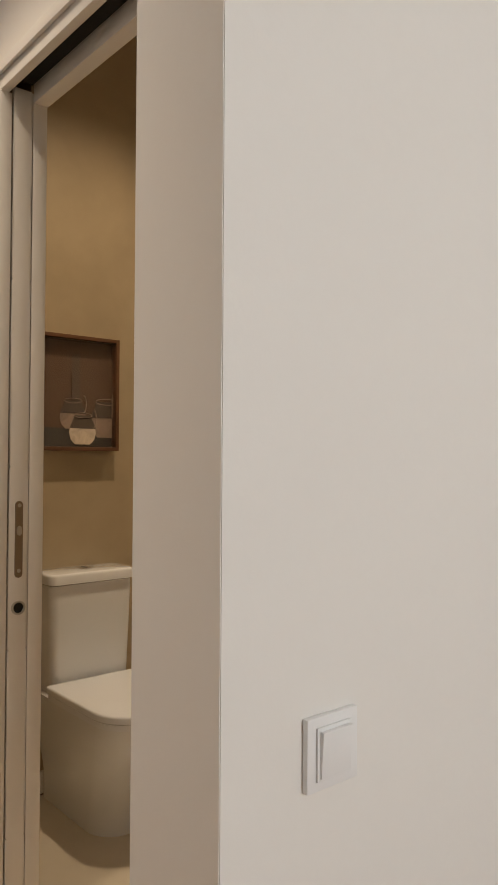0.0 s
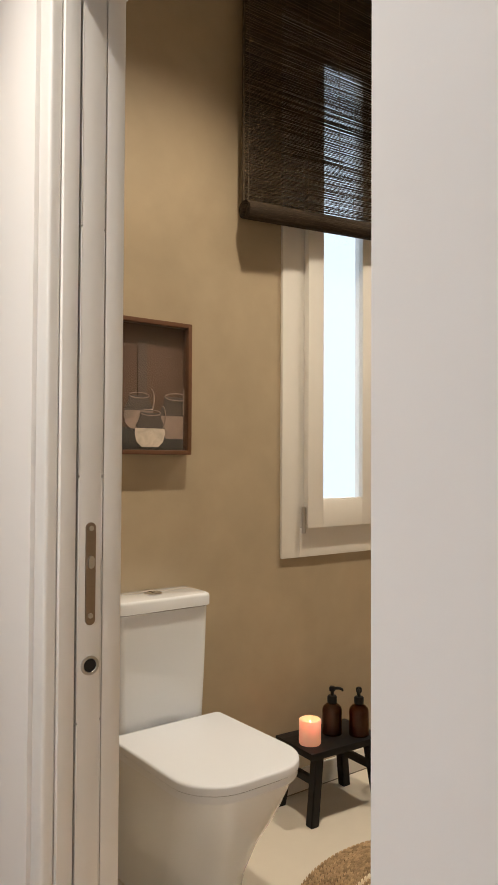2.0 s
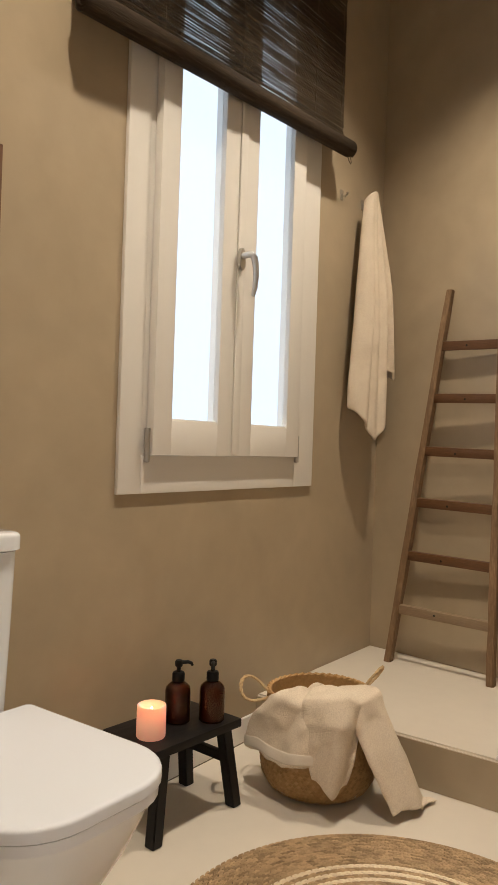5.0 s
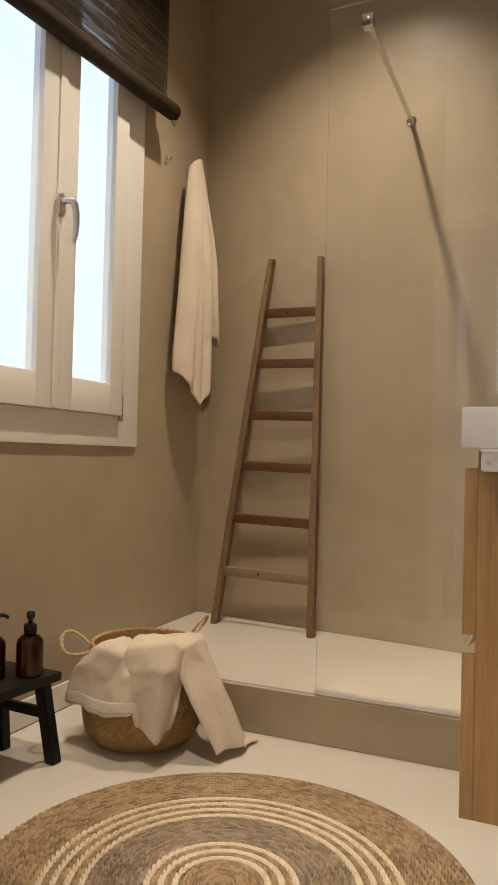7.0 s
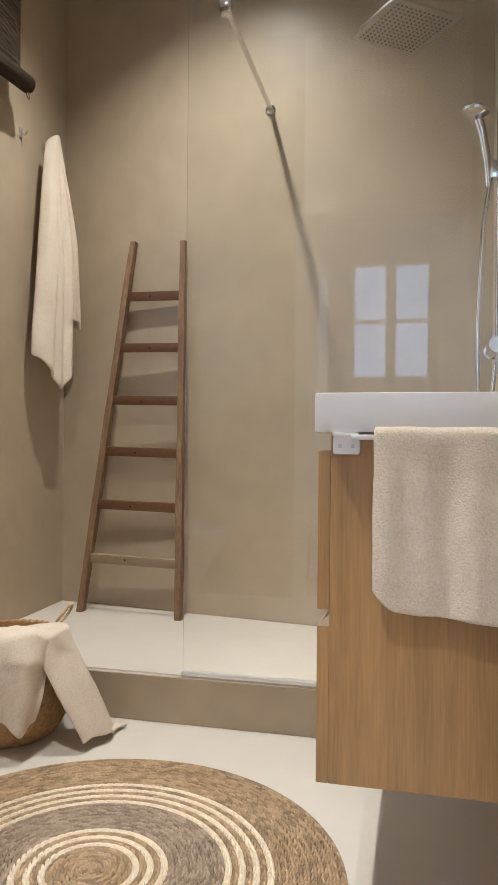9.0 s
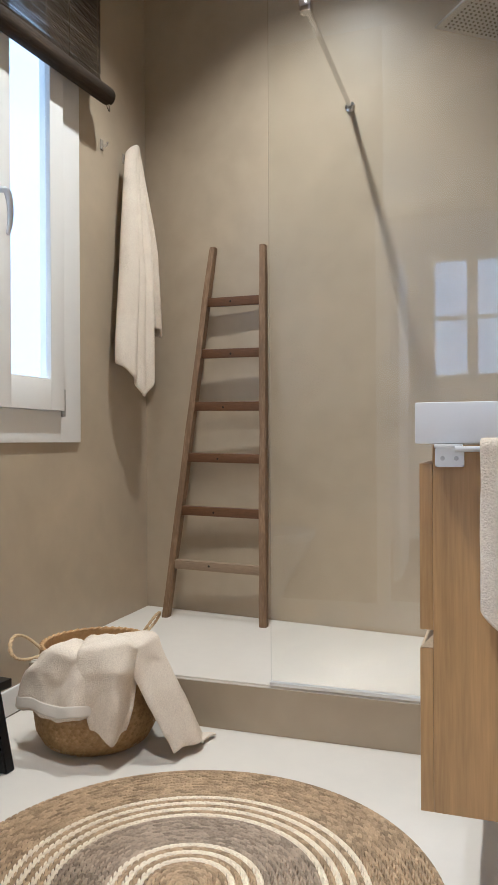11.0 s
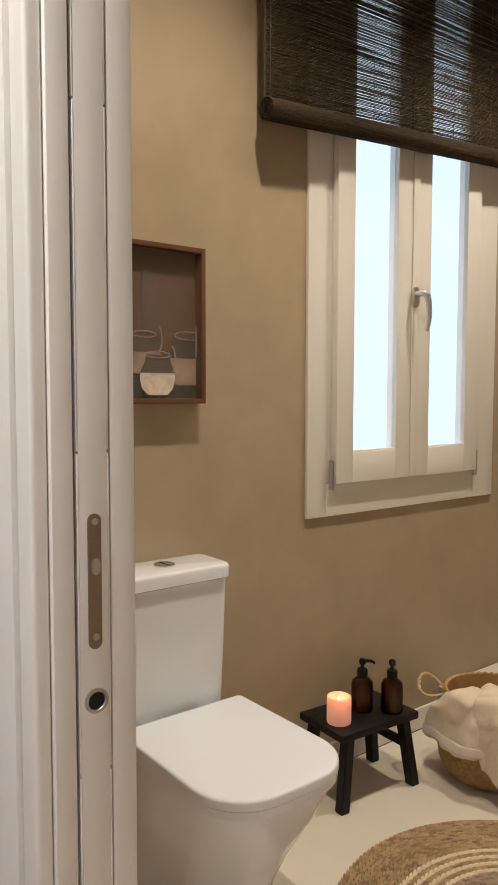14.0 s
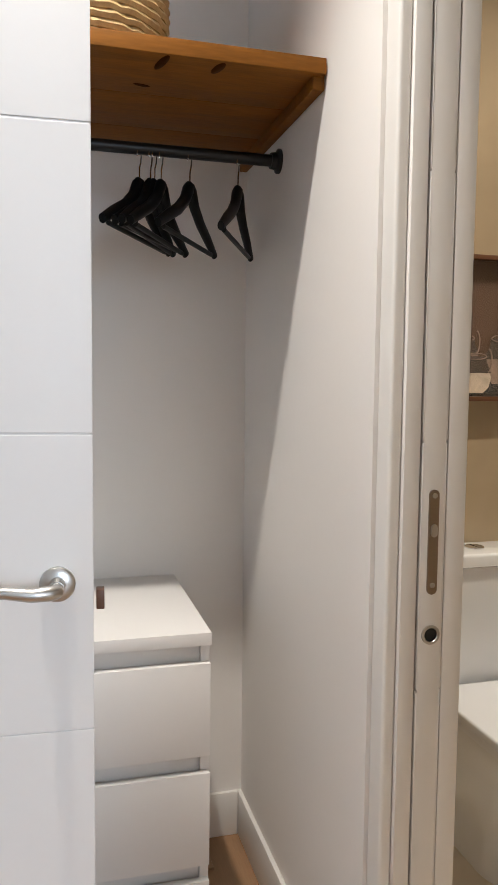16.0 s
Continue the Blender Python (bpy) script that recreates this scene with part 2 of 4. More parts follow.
def prism(outline, z0, z1, bevel=0.0):
    """An upright body over a plan outline."""
    bm = bmesh.new()
    low = [bm.verts.new((x, y, z0)) for x, y in outline]
    top = [bm.verts.new((x, y, z1)) for x, y in outline]
    bm.faces.new(low[::-1])
    bm.faces.new(top)
    n = len(low)
    for i in range(n):
        bm.faces.new((low[i], low[(i + 1) % n], top[(i + 1) % n], top[i]))
    if bevel:
        bmesh.ops.bevel(bm, geom=bm.edges[:], offset=bevel, segments=2, affect='EDGES')
    return bm


def loft(outlines, cap=True):
    """Skin over a stack of outlines of (x, y, z) with equal counts."""
    bm = bmesh.new()
    rings = [[bm.verts.new(p) for p in o] for o in outlines]
    n = len(rings[0])
    for a, b in zip(rings, rings[1:]):
        for i in range(n):
            bm.faces.new((a[i], a[(i + 1) % n], b[(i + 1) % n], b[i]))
    if cap:
        bm.faces.new(rings[0][::-1])
        bm.faces.new(rings[-1])
    return bm


def rounded(x0, x1, y0, y1, radii, seg=8):
    """A rounded rectangle in plan; radii for corners (x1y1, x0y1, x0y0, x1y0)."""
    out = []
    for (cx, cy, a0), r in zip(((x1, y1, 0), (x0, y1, 90), (x0, y0, 180), (x1, y0, 270)), radii):
        sx, sy = (1 if cx == x1 else -1), (1 if cy == y1 else -1)
        for k in range(seg + 1):
            a = radians(a0 + 90 * k / seg)
            out.append((cx - sx * r + r * math.cos(a), cy - sy * r + r * math.sin(a)))
    return out


def wall(name, bm, mat, label):
    o = part(name, bm, mat, None, label, smooth=30, category="wall", kind="structure")
    return o


# ---- structure ----
CEIL = 3.09
YN, YS = 2.60, 0.82          # bathroom north and south wall faces
STEP_X, STEP_Z = 2.79, 0.146


def back_x(y):
    """The skewed end wall of the shower."""
    return 3.655 - 0.135 * (YN - y)


bm = box(-1.95, 2.16, YN, YN + 0.25, 0, CEIL)
box(2.965, 4.0, YN, YN + 0.25, 0, CEIL, bm=bm)
box(2.16, 2.965, YN, YN + 0.25, 0, 0.95, bm=bm)
box(2.16, 2.965, YN, YN + 0.25, 2.86, CEIL, bm=bm)
wall("wall_north", bm, M_PLASTER, "beige microcement wall with a window opening")
wall("wall_east", prism([(back_x(YN + .02), YN + .02), (back_x(0.6), 0.6), (4.0, 0.6), (4.0, YN + .02)], 0, CEIL), M_PLASTER, "beige microcement shower end wall")
bm = box(0.97, 3.9, YS - 0.06, YS, 0, CEIL)
wall("wall_south", bm, M_PLASTER, "beige microcement wall behind the vanity")
bm = prism([(0.66, 0.645), (3.9, 0.645), (3.9, YS - 0.06), (0.97, YS - 0.06), (0.97, YS), (0.66, YS)], 0, CEIL)
bmesh.ops.bevel(bm, geom=[e for e in bm.edges if abs(e.verts[0].co.z - e.verts[1].co.z) > 1 and e.verts[0].co.x < 0.7], offset=0.0012, segments=2, affect='EDGES')
wall("wall_entrance", bm, M_WHITE, "white painted wall end beside the bathroom doorway")
# pocket wall: hall skin, pocket void, bathroom skin
bm = box(0.80, 0.852, 1.742, YN, 0, CEIL)
box(0.852, 0.941, 0.82, 1.70, 2.13, CEIL, bm=bm)
box(0.836, 0.852, 0.82, 1.742, 2.13, CEIL, bm=bm)
wall("wall_pocket_hall_side", bm, M_WHITE, "white painted pocket door wall on the hall side")
wall("wall_pocket_bath_side", box(0.910, 0.941, 1.70, YN, 0, CEIL), M_PLASTER, "beige wall skin of the door pocket")
floor = part("floor_bathroom", box(0.86, STEP_X + 0.02, YS, YN, -0.12, 0), M_FLOOR, None, "pale beige microcement floor", category="floor", kind="structure")
part("shower_step", prism([(STEP_X, YS), (STEP_X, YN), (back_x(YN), YN), (back_x(YS), YS)], -0.1, STEP_Z, 0.006), M_FLOOR, None, "raised pale microcement shower floor with beige riser", category="shower floor", kind="structure")
part("shower_riser", box(STEP_X - 0.004, STEP_X, YS, YN, 0, STEP_Z - 0.008), M_PLASTER, None, "beige riser of the shower step", category="step", kind="structure")
part("ceiling_bathroom", box(0.8, 4.0, 0.6, YN + 0.25, CEIL, CEIL + 0.1), M_CEIL, None, "white bathroom ceiling", category="ceiling", kind="structure")
# hall and bedroom shell
wall("wall_closet_back", box(-1.75, 0.80, YN - 0.012, YN, 0, 2.9), M_WHITE, "white closet back wall")
bm = box(-1.95, -1.75, -3.0, 0.95, 0, 2.9)
box(-1.95, -1.75, 1.74, YN, 0, 2.9, bm=bm)
box(-1.95, -1.75, 0.95, 1.74, 0, 1.38, bm=bm)
box(-1.95, -1.75, 0.95, 1.74, 2.52, 2.9, bm=bm)
wall("wall_west", bm, M_WHITE, "white bedroom wall with a window")
wall("wall_bedroom_south", box(-1.95, 3.0, -3.2, -3.0, 0, 2.9), M_WHITE, "white bedroom wall")
wall("wall_bedroom_east", box(3.0, 3.2, -3.0, 0.645, 0, 2.9), M_WHITE, "white bedroom wall")
part("ceiling_hall", box(-1.95, 0.80, -3.2, YN, 2.9, 3.0), M_CEIL, None, "white hall and bedroom ceiling", category="ceiling", kind="structure")
part("ceiling_bedroom", box(0.80, 3.2, -3.2, 0.645, 2.9, 3.0), M_CEIL, None, "white bedroom ceiling", category="ceiling", kind="structure")
part("floor_hall", box(-1.95, 0.86, -3.2, YN, -0.12, -0.004), M_WOODFLOOR, None, "warm oak board floor", category="floor", kind="structure")
part("floor_bedroom", box(0.86, 3.2, -3.2, 0.645, -0.12, -0.004), M_WOODFLOOR, None, "warm oak board floor", category="floor", kind="structure")


# ---- bathroom window ----
def window():
    w = thing("window_1", "white painted double casement window with frosted panes", "window", kind="structure")
    z0, z1 = 0.873, 2.93
    bm = box(2.075, 2.163, YN - 0.013, YN, z0, z1, 0.0025)
    box(2.962, 3.093, YN - 0.013, YN, z0, z1, 0.0025, bm=bm)
    box(2.163, 2.962, YN - 0.013, YN, z0, 0.9825, 0.0015, bm=bm)
    box(2.163, 2.962, YN - 0.013, YN, 2.862, z1, 0.0025, bm=bm)
    part("window_casing", bm, M_TRIM, w)
    bm = box(2.164, 2.20, YN - 0.010, YN + 0.2, 0.984, 2.861, 0.002)
    box(2.925, 2.961, YN - 0.010, YN + 0.2, 0.984, 2.861, 0.002, bm=bm)
    box(2.20, 2.925, YN - 0.010, YN + 0.2, 0.984, 1.0, 0.002, bm=bm)
    box(2.20, 2.925, YN - 0.010, YN + 0.2, 2.83, 2.861, 0.002, bm=bm)
    part("window_frame", bm, M_TRIM, w)
    for i, (a, b, pa, pb) in enumerate(((2.180, 2.557, 2.257, 2.47), (2.5585, 2.945, 2.648, 2.865))):
        f0, f1 = YN - 0.040, YN - 0.0135
        bm = box(a, pa, f0, f1, 0.984, 2.85, 0.0012)
        box(pb, b, f0, f1, 0.984, 2.85, 0.0012, bm=bm)
        box(pa, pb, f0 + 0.0003, f1, 0.984, 1.085, 0.0008, bm=bm)
        box(pa, pb, f0 + 0.0003, f1, 2.775, 2.85, 0.0008, bm=bm)
        s = part("sash", bm, M_TRIM, w)
        part("glazing_bead", box(pa + 0.001, pb - 0.001, f0 + 0.004, f0 + 0.018, 1.084, 1.092, 0.003), M_TRIM, s)
        part("outer_bead", box(pb - 0.001, pb + 0.03, YN - 0.0205, YN + 0.003, 1.075, 2.785), M_TRIM, s)
        g = part("pane", box(pa - 0.004, pb + 0.004, YN - 0.0275, YN - 0.0215, 1.08, 2.78), M_FROST, s, "frosted glass pane")
        g.visible_shadow = False
    part("meeting_bead", box(2.543, 2.578, YN - 0.046, YN - 0.0405, 0.99, 2.84, 0.002), M_TRIM, w)
    for x in (2.168, 2.951):
        part("hinge", turned(lathe([(0.0, 0), (0.0085, 0.002), (0.0085, 0.098), (0.0, 0.10)], 14), pose(x + (0.001 if x < 2.5 else 0.004), YN - 0.028, 0.962)), M_STEEL, w, "grey steel hinge")
    h = part("handle_plate", turned(prism(rounded(-0.014, 0.014, -0.036, 0.036, (0.013,) * 4, 6), 0, 0.012, 0.003), pose(2.551, YN - 0.0465, 1.622, 90)), M_STEEL, w, "satin steel handle plate")
    pts = [(2.551, YN - 0.054, 1.632), (2.551, YN - 0.078, 1.634), (2.555, YN - 0.090, 1.633), (2.563, YN - 0.095, 1.624), (2.569, YN - 0.097, 1.60), (2.572, YN - 0.097, 1.565), (2.571, YN - 0.095, 1.530), (2.566, YN - 0.092, 1.502)]
    part("handle_lever", tube(pts, [0.0105, 0.0105, 0.011, 0.0115, 0.0105, 0.0095, 0.0085, 0.006], 14), M_SATIN, h, "pale satin metal lever")


window()
part("daylight_backdrop", box(2.201, 2.924, YN + 0.0035, YN + 0.0085, 1.001, 2.829), M_DAY, None, "plain bright daylight outside the window", category="backdrop", kind="backdrop")


# ---- bamboo blind ----
def blind():
    t = thing("bamboo_blind", "dark brown bamboo roll-up blind over the window", "blind", at=(1.853, 2.54, 0))
    rng = random.Random(4)
    W, top, bot = 1.315, 3.07, 2.104
    n = 200
    bm = bmesh.new()
    for i in range(n):
        z = bot + (top - bot) * (i + 0.5) / n + rng.uniform(-0.0006, 0.0006)
        h = rng.uniform(0.0016, 0.0036)
        seg = 7
        ph, am = rng.uniform(0, 6), rng.uniform(0.0, 0.0012)
        prev = None
        e0, e1 = rng.uniform(-0.003, 0.003), rng.uniform(-0.003, 0.003)
        for k in range(seg + 1):
            x = e0 + (W + e1 - e0) * k / seg
            dz = am * math.sin(ph + 1.7 * k)
            dz += 0.09 * x / W * (top - z) / (top - bot)
            q = [bm.verts.new((x, y, z + dz + s)) for y, s in ((-0.0012, -h / 2), (0.0012, -h / 2), (0.0012, h / 2), (-0.0012, h / 2))]
            if prev:
                for j in range(4):
                    bm.faces.new((prev[j], prev[(j + 1) % 4], q[(j + 1) % 4], q[j]))
            prev = q
    part("slats", bm, M_BLIND, t, kind="stuff", smooth=None)
    for x in (0.02, 0.30, 0.46, 0.54, 0.66, 0.88, 0.96, 1.10, 1.29):
        part("stitching", tube([(x, -0.003, bot - 0.02 + 0.09 * x / W), (x + 0.002, -0.0035, (top + bot) / 2), (x, -0.003, top)], 0.0012, 6), M_CORD, t)
    # the rolled end
    bm = bmesh.new()
    prof = []
    for k in range(60):
        a = 2 * math.pi * k / 16
        r = 0.009 + 0.028 * k / 59
        prof.append((r * math.cos(a), r * math.sin(a)))
    A = [bm.verts.new((-0.010, c, h)) for c, h in prof]
    B = [bm.verts.new((W + 0.02, c, h)) for c, h in prof]
    for k in range(59):
        bm.faces.new((A[k], A[k + 1], B[k + 1], B[k]))
    r = part("roll", bm, M_ROLL, t, smooth=60, at=pose(0, -0.020, bot - 0.005, 0, -3.9))
    md = r.modifiers.new("thick", 'SOLIDIFY')
    md.thickness = 0.0022
    part("cord_loop", tube([(W - 0.012, -0.03, 2.155), (W - 0.008, -0.034, 2.135), (W + 0.002, -0.036, 2.125), (W + 0.012, -0.034, 2.135), (W + 0.010, -0.03, 2.155)], 0.0014, 6), M_BLIND, t)
    part("side_edge", box(-0.004, 0.004, -0.004, 0.004, bot + 0.01, top), M_BLIND, t)
    part("head_rail", box(-0.005, W + 0.005, -0.012, 0.03, top - 0.01, CEIL - 0.004, 0.004), M_BLIND, t)
    part("pulley_cord", tube([(W - 0.16, -0.012, top), (W - 0.15, -0.016, top - 0.03), (W - 0.15, -0.016, top - 0.07)], 0.0018, 6), M_ROPE, t)
    part("pulley", turned(lathe([(0.0, 0), (0.011, 0.003), (0.009, 0.028), (0.004, 0.036)], 12), pose(W - 0.15, -0.016, top - 0.11)), M_ROPE, t, "pale cord weight")


blind()


# ---- sliding door and its casing ----
def doorway():
    t = thing("door_1", "white pocket sliding door pushed open into the wall", "door", kind="structure")
    # leaf edge in slices between its grooves
    leaf = part("door_leaf", box(0.8645, 0.9045, 1.684, 2.52, 0.008, 2.085, 0.001), M_TRIM, t)
    cuts = [0.008, 0.36, 0.785, 1.205, 1.638, 2.085]
    for a, b in zip(cuts, cuts[1:]):
        for x0, x1 in ((0.8622, 0.8645), (0.9045, 0.9068)):
            part("face_panel", box(x0, x1, 1.684, 2.52, a + 0.002, b - 0.002, 0.0008), M_TRIM, leaf)
    bm = prism([(x, z) for x, z in rounded(-0.009, 0.009, -0.088, 0.088, (0.009,) * 4, 6)], 0, 0.003)
    p = part("lock_plate", turned(bm, pose(0.8848, 1.684, 1.038, 90)), M_BRONZE, t, "brownish steel lock plate in the door edge")
    for dz in (-0.072, 0.078):
        part("screw", turned(lathe([(0.0045, 0), (0.0045, 0.0018), (0.002, 0.0022), (0.0, 0.0012)], 12), pose(0.8848, 1.681, 1.038 + dz, 90)), M_STEEL, p)
    part("latch", turned(prism(rounded(-0.0055, 0.0055, -0.011, 0.011, (0.0054,) * 4, 6), 0, 0.0035, 0.0008), pose(0.8848, 1.681, 1.058, 90)), M_STEEL, p, "dull latch bolt")
    h = part("finger_pull", turned(lathe([(0.0115, 0), (0.0165, 0), (0.0165, 0.003), (0.0125, 0.0035), (0.0115, 0.002)], 24, False), pose(0.8855, 1.6842, 0.881, 90)), M_STEEL, t, "round metal finger pull")
    # flat near-black disc: the recess's shade put into colour
    part("pull_hollow", turned(lathe([(0.0, 0), (0.0118, 0), (0.0118, 0.0012), (0.0, 0.0012)], 24), pose(0.8855, 1.6842, 0.881, 90)), M_DARK, h)
    c = thing("door_frame", "white painted moulded door casing", "door frame", kind="structure")
    # hall side casing, two stepped mouldings
    part("casing_board", box(0.8292, 0.8580, 1.684, 1.7415, 0, 2.068, 0.002), M_TRIM, c)
    part("casing_bead", box(0.806, 0.829, 1.692, 1.7415, 0, 2.125, 0.0075, 4), M_TRIM, c)
    part("head_board", box(0.830, 0.852, 0.822, 1.741, 2.068, 2.13, 0.004), M_TRIM, c)
    part("head_bead", box(0.820, 0.8295, 0.822, 1.711, 2.098, 2.125, 0.003), M_TRIM, c)
    # grey strip whose colour stands in for shade in the gap beside the leaf
    part("hall_liner", box(0.8585, 0.8605, 1.69, 2.5, 0, 2.1), M_SHADOWGAP, c)
    # bathroom side
    part("jamb_board", box(0.9085, 0.945, 1.684, 1.742, 0, 2.085, 0.004), M_TRIM, c)
    part("head_stop", box(0.909, 0.945, 0.822, 1.684, 2.060, 2.125, 0.003), M_TRIM, c)
    part("head_stop_inner", box(0.9455, 0.952, 0.822, 1.742, 2.090, 2.128, 0.002), M_TRIM, c)
    part("track", box(0.858, 0.905, 0.83, 1.68, 2.10, 2.128), M_DARK, c, "dark sliding door track")


doorway()


# ---- toilet ----
def toilet():
    t = thing("toilet", "white ceramic close-coupled toilet with closed lid", "toilet", at=(1.492, YN, 0))
    # pan: outlines from floor to rim; y runs from the wall to the front
    def ring(z, hw, y0, y1, rf, rb):
        return [(x, y, z) for x, y in rounded(-hw, hw, y1, y0, (rb, rb, rf, rf), 8)]
    rings = [ring(0.0, 0.125, -0.012, -0.455, 0.105, 0.02), ring(0.03, 0.122, -0.012, -0.455, 0.105, 0.02), ring(0.10, 0.125, -0.012, -0.475, 0.11, 0.02),
             ring(0.20, 0.140, -0.012, -0.525, 0.12, 0.02), ring(0.30, 0.162, -0.012, -0.585, 0.125, 0.02), ring(0.37, 0.173, -0.012, -0.62, 0.13, 0.02), ring(0.398, 0.174, -0.012, -0.628, 0.13, 0.02)]
    part("pan", loft(rings), M_CERAMIC, t, smooth=50)
    o1 = rounded(-0.186, 0.186, -0.636, -0.175, (0.014, 0.014, 0.128, 0.128), 8)
    bm = prism(o1, 0.400, 0.418)
    part("seat", bm, M_SEAT, t)
    rings = []
    for z, k in ((0.4195, 0.003), (0.422, 0.0), (0.438, 0.0), (0.4415, 0.001), (0.4435, 0.0035), (0.4442, 0.009)):
        rings.append([(x, y, z) for x, y in rounded(-0.190 + k, 0.190 - k, -0.640 + k, -0.172 - k, (0.014, 0.014, 0.130, 0.130), 8)])
    part("lid", loft(rings), M_SEAT, t, "flat white lid", smooth=40)
    for x in (-0.09, 0.09):
        part("hinge", turned(lathe([(0.011, 0), (0.011, 0.05)], 12), pose(x - 0.025, -0.168, 0.425, 0, 90)), M_SEAT, t)
    rings = []
    for z, w, d in ((0.400, 0.152, 0.135), (0.43, 0.155, 0.140), (0.60, 0.160, 0.145), (0.776, 0.165, 0.148)):
        rings.append([(x, y, z) for x, y in rounded(-w, w, -d - 0.012, -0.012, (0.01, 0.01, 0.03, 0.03), 6)])
    part("cistern", loft(rings), M_CERAMIC, t, smooth=50)
    rings = []
    for z, k in ((0.7785, 0.004), (0.781, 0.0), (0.808, 0.0), (0.813, 0.0015), (0.816, 0.0045), (0.8175, 0.011)):
        rings.append([(x, y, z) for x, y in rounded(-0.171 + k, 0.171 - k, -0.170 + k, -0.006 - k, (0.012, 0.012, 0.034, 0.034), 6)])
    c = part("cistern_lid", loft(rings), M_CERAMIC, t, smooth=50)
    b = part("flush_button", turned(lathe([(0.029, 0), (0.029, 0.003), (0.026, 0.005), (0.002, 0.0045)], 28), pose(0, -0.085, 0.818)), M_CHROME, c, "chrome dual flush button")
    part("button_split", box(-0.0008, 0.0008, -0.110, -0.060, 0.8225, 0.8235), M_DARK, b)
    part("side_cap", turned(lathe([(0.013, 0), (0.013, 0.004), (0.0, 0.006)], 16), pose(0.1285, -0.10, 0.06, 0, 90)), M_SEAT, t)


toilet()


# ---- framed picture ----
def picture():
    t = thing("framed_picture", "dark wood framed picture of three clay pots", "picture", at=(1.492, YN, 1.468))
    hw, hh, d = 0.165, 0.216, 0.045
    bm = box(-hw, -hw + 0.014, -d, 0, -hh, hh, 0.002)
    box(hw - 0.014, hw, -d, 0, -hh, hh, 0.002, bm=bm)
    box(-hw + 0.014, hw - 0.014, -d, 0, -hh, -hh + 0.014, 0.002, bm=bm)
    box(-hw + 0.014, hw - 0.014, -d, 0, hh - 0.014, hh, 0.002, bm=bm)
    part("frame", bm, M_FRAME, t)
    back = material("picture_ground", (0.070, 0.030, 0.013, 1), 0.7, var=0.3, scale=2.2, grain=0.05, stretch=(3, 1, 0.6), bump=0)
    part("print", box(-hw + 0.014, hw - 0.014, -0.012, -0.006, -hh + 0.014, hh - 0.014), back, t, "brown printed background")
    table = material("picture_table", (0.022, 0.018, 0.017, 1), 0.7, var=0.2, bump=0)
    part("printed_table", box(-hw + 0.015, hw - 0.015, -0.0135, -0.0125, -hh + 0.015, -hh + 0.085), table, t)
    light = material("picture_light", (0.06, 0.036, 0.024, 1), 0.7, var=0.2, bump=0)
    part("printed_drape", box(-0.022, 0.012, -0.0145, -0.013, -0.06, 0.15), light, t)
    cream = material("picture_clay", (0.52, 0.43, 0.34, 1), 0.7, var=0.5, scale=26, grain=0.1, bump=0)
    grey = material("picture_glaze", (0.05, 0.033, 0.025, 1), 0.6, var=0.2, scale=20, bump=0)
    taupe = material("picture_clay_shade", (0.24, 0.165, 0.125, 1), 0.7, var=0.5, scale=26, bump=0)

    def pot(cx, cz, s, dy, body):
        prof = [(0.026, -0.05), (0.042, -0.035), (0.048, -0.012), (0.044, 0.012), (0.034, 0.03), (0.032, 0.045)]
        def flat(prof, y):
            b = bmesh.new()
            vs = [b.verts.new((min(0.150, cx + s * r), y, cz + s * z)) for r, z in prof] + [b.verts.new((cx - s * r, y, cz + s * z)) for r, z in prof[::-1]]
            b.faces.new(vs)
            e = bmesh.ops.extrude_face_region(b, geom=b.faces[:])
            bmesh.ops.translate(b, verts=[v for v in e["geom"] if isinstance(v, bmesh.types.BMVert)], vec=(0, 0.0008, 0))
            return b
        p = part("printed_pot", flat(prof, -0.0155 - dy), body, t)
        part("pot_band", flat([(0.047, 0.002), (0.044, 0.012), (0.034, 0.03), (0.032, 0.045)], -0.0165 - dy), grey, p)
        ell = [(min(0.149, cx + s * 0.032 * math.cos(a)), -0.0172 - dy, cz + s * (0.045 + 0.008 * math.sin(a))) for a in [2 * math.pi * k / 24 for k in range(24)]]
        part("pot_rim", tube(ell, 0.0013 * s, 6, closed=True), taupe, p)
        hd = [(min(0.149, cx + s * (0.038 + 0.010 * math.sin(a))), -0.0175 - dy, cz + s * (0.035 + 0.03 * math.cos(a))) for a in [math.pi * k / 8 for k in range(9)]]
        part("pot_handle", tube(hd, 0.0018 * s, 6), taupe, p)
    pot(-0.017, -0.078, 1.12, 0.0, taupe)
    pot(0.124, -0.092, 1.45, 0.0, taupe)
    pot(0.022, -0.134, 1.16, 0.004, cream)
    g = part("glazing", box(-hw + 0.013, hw - 0.013, -0.0365, -0.0345, -hh + 0.013, hh - 0.013), M_GLASS, t, "clear picture glass")
    g.visible_shadow = False


picture()


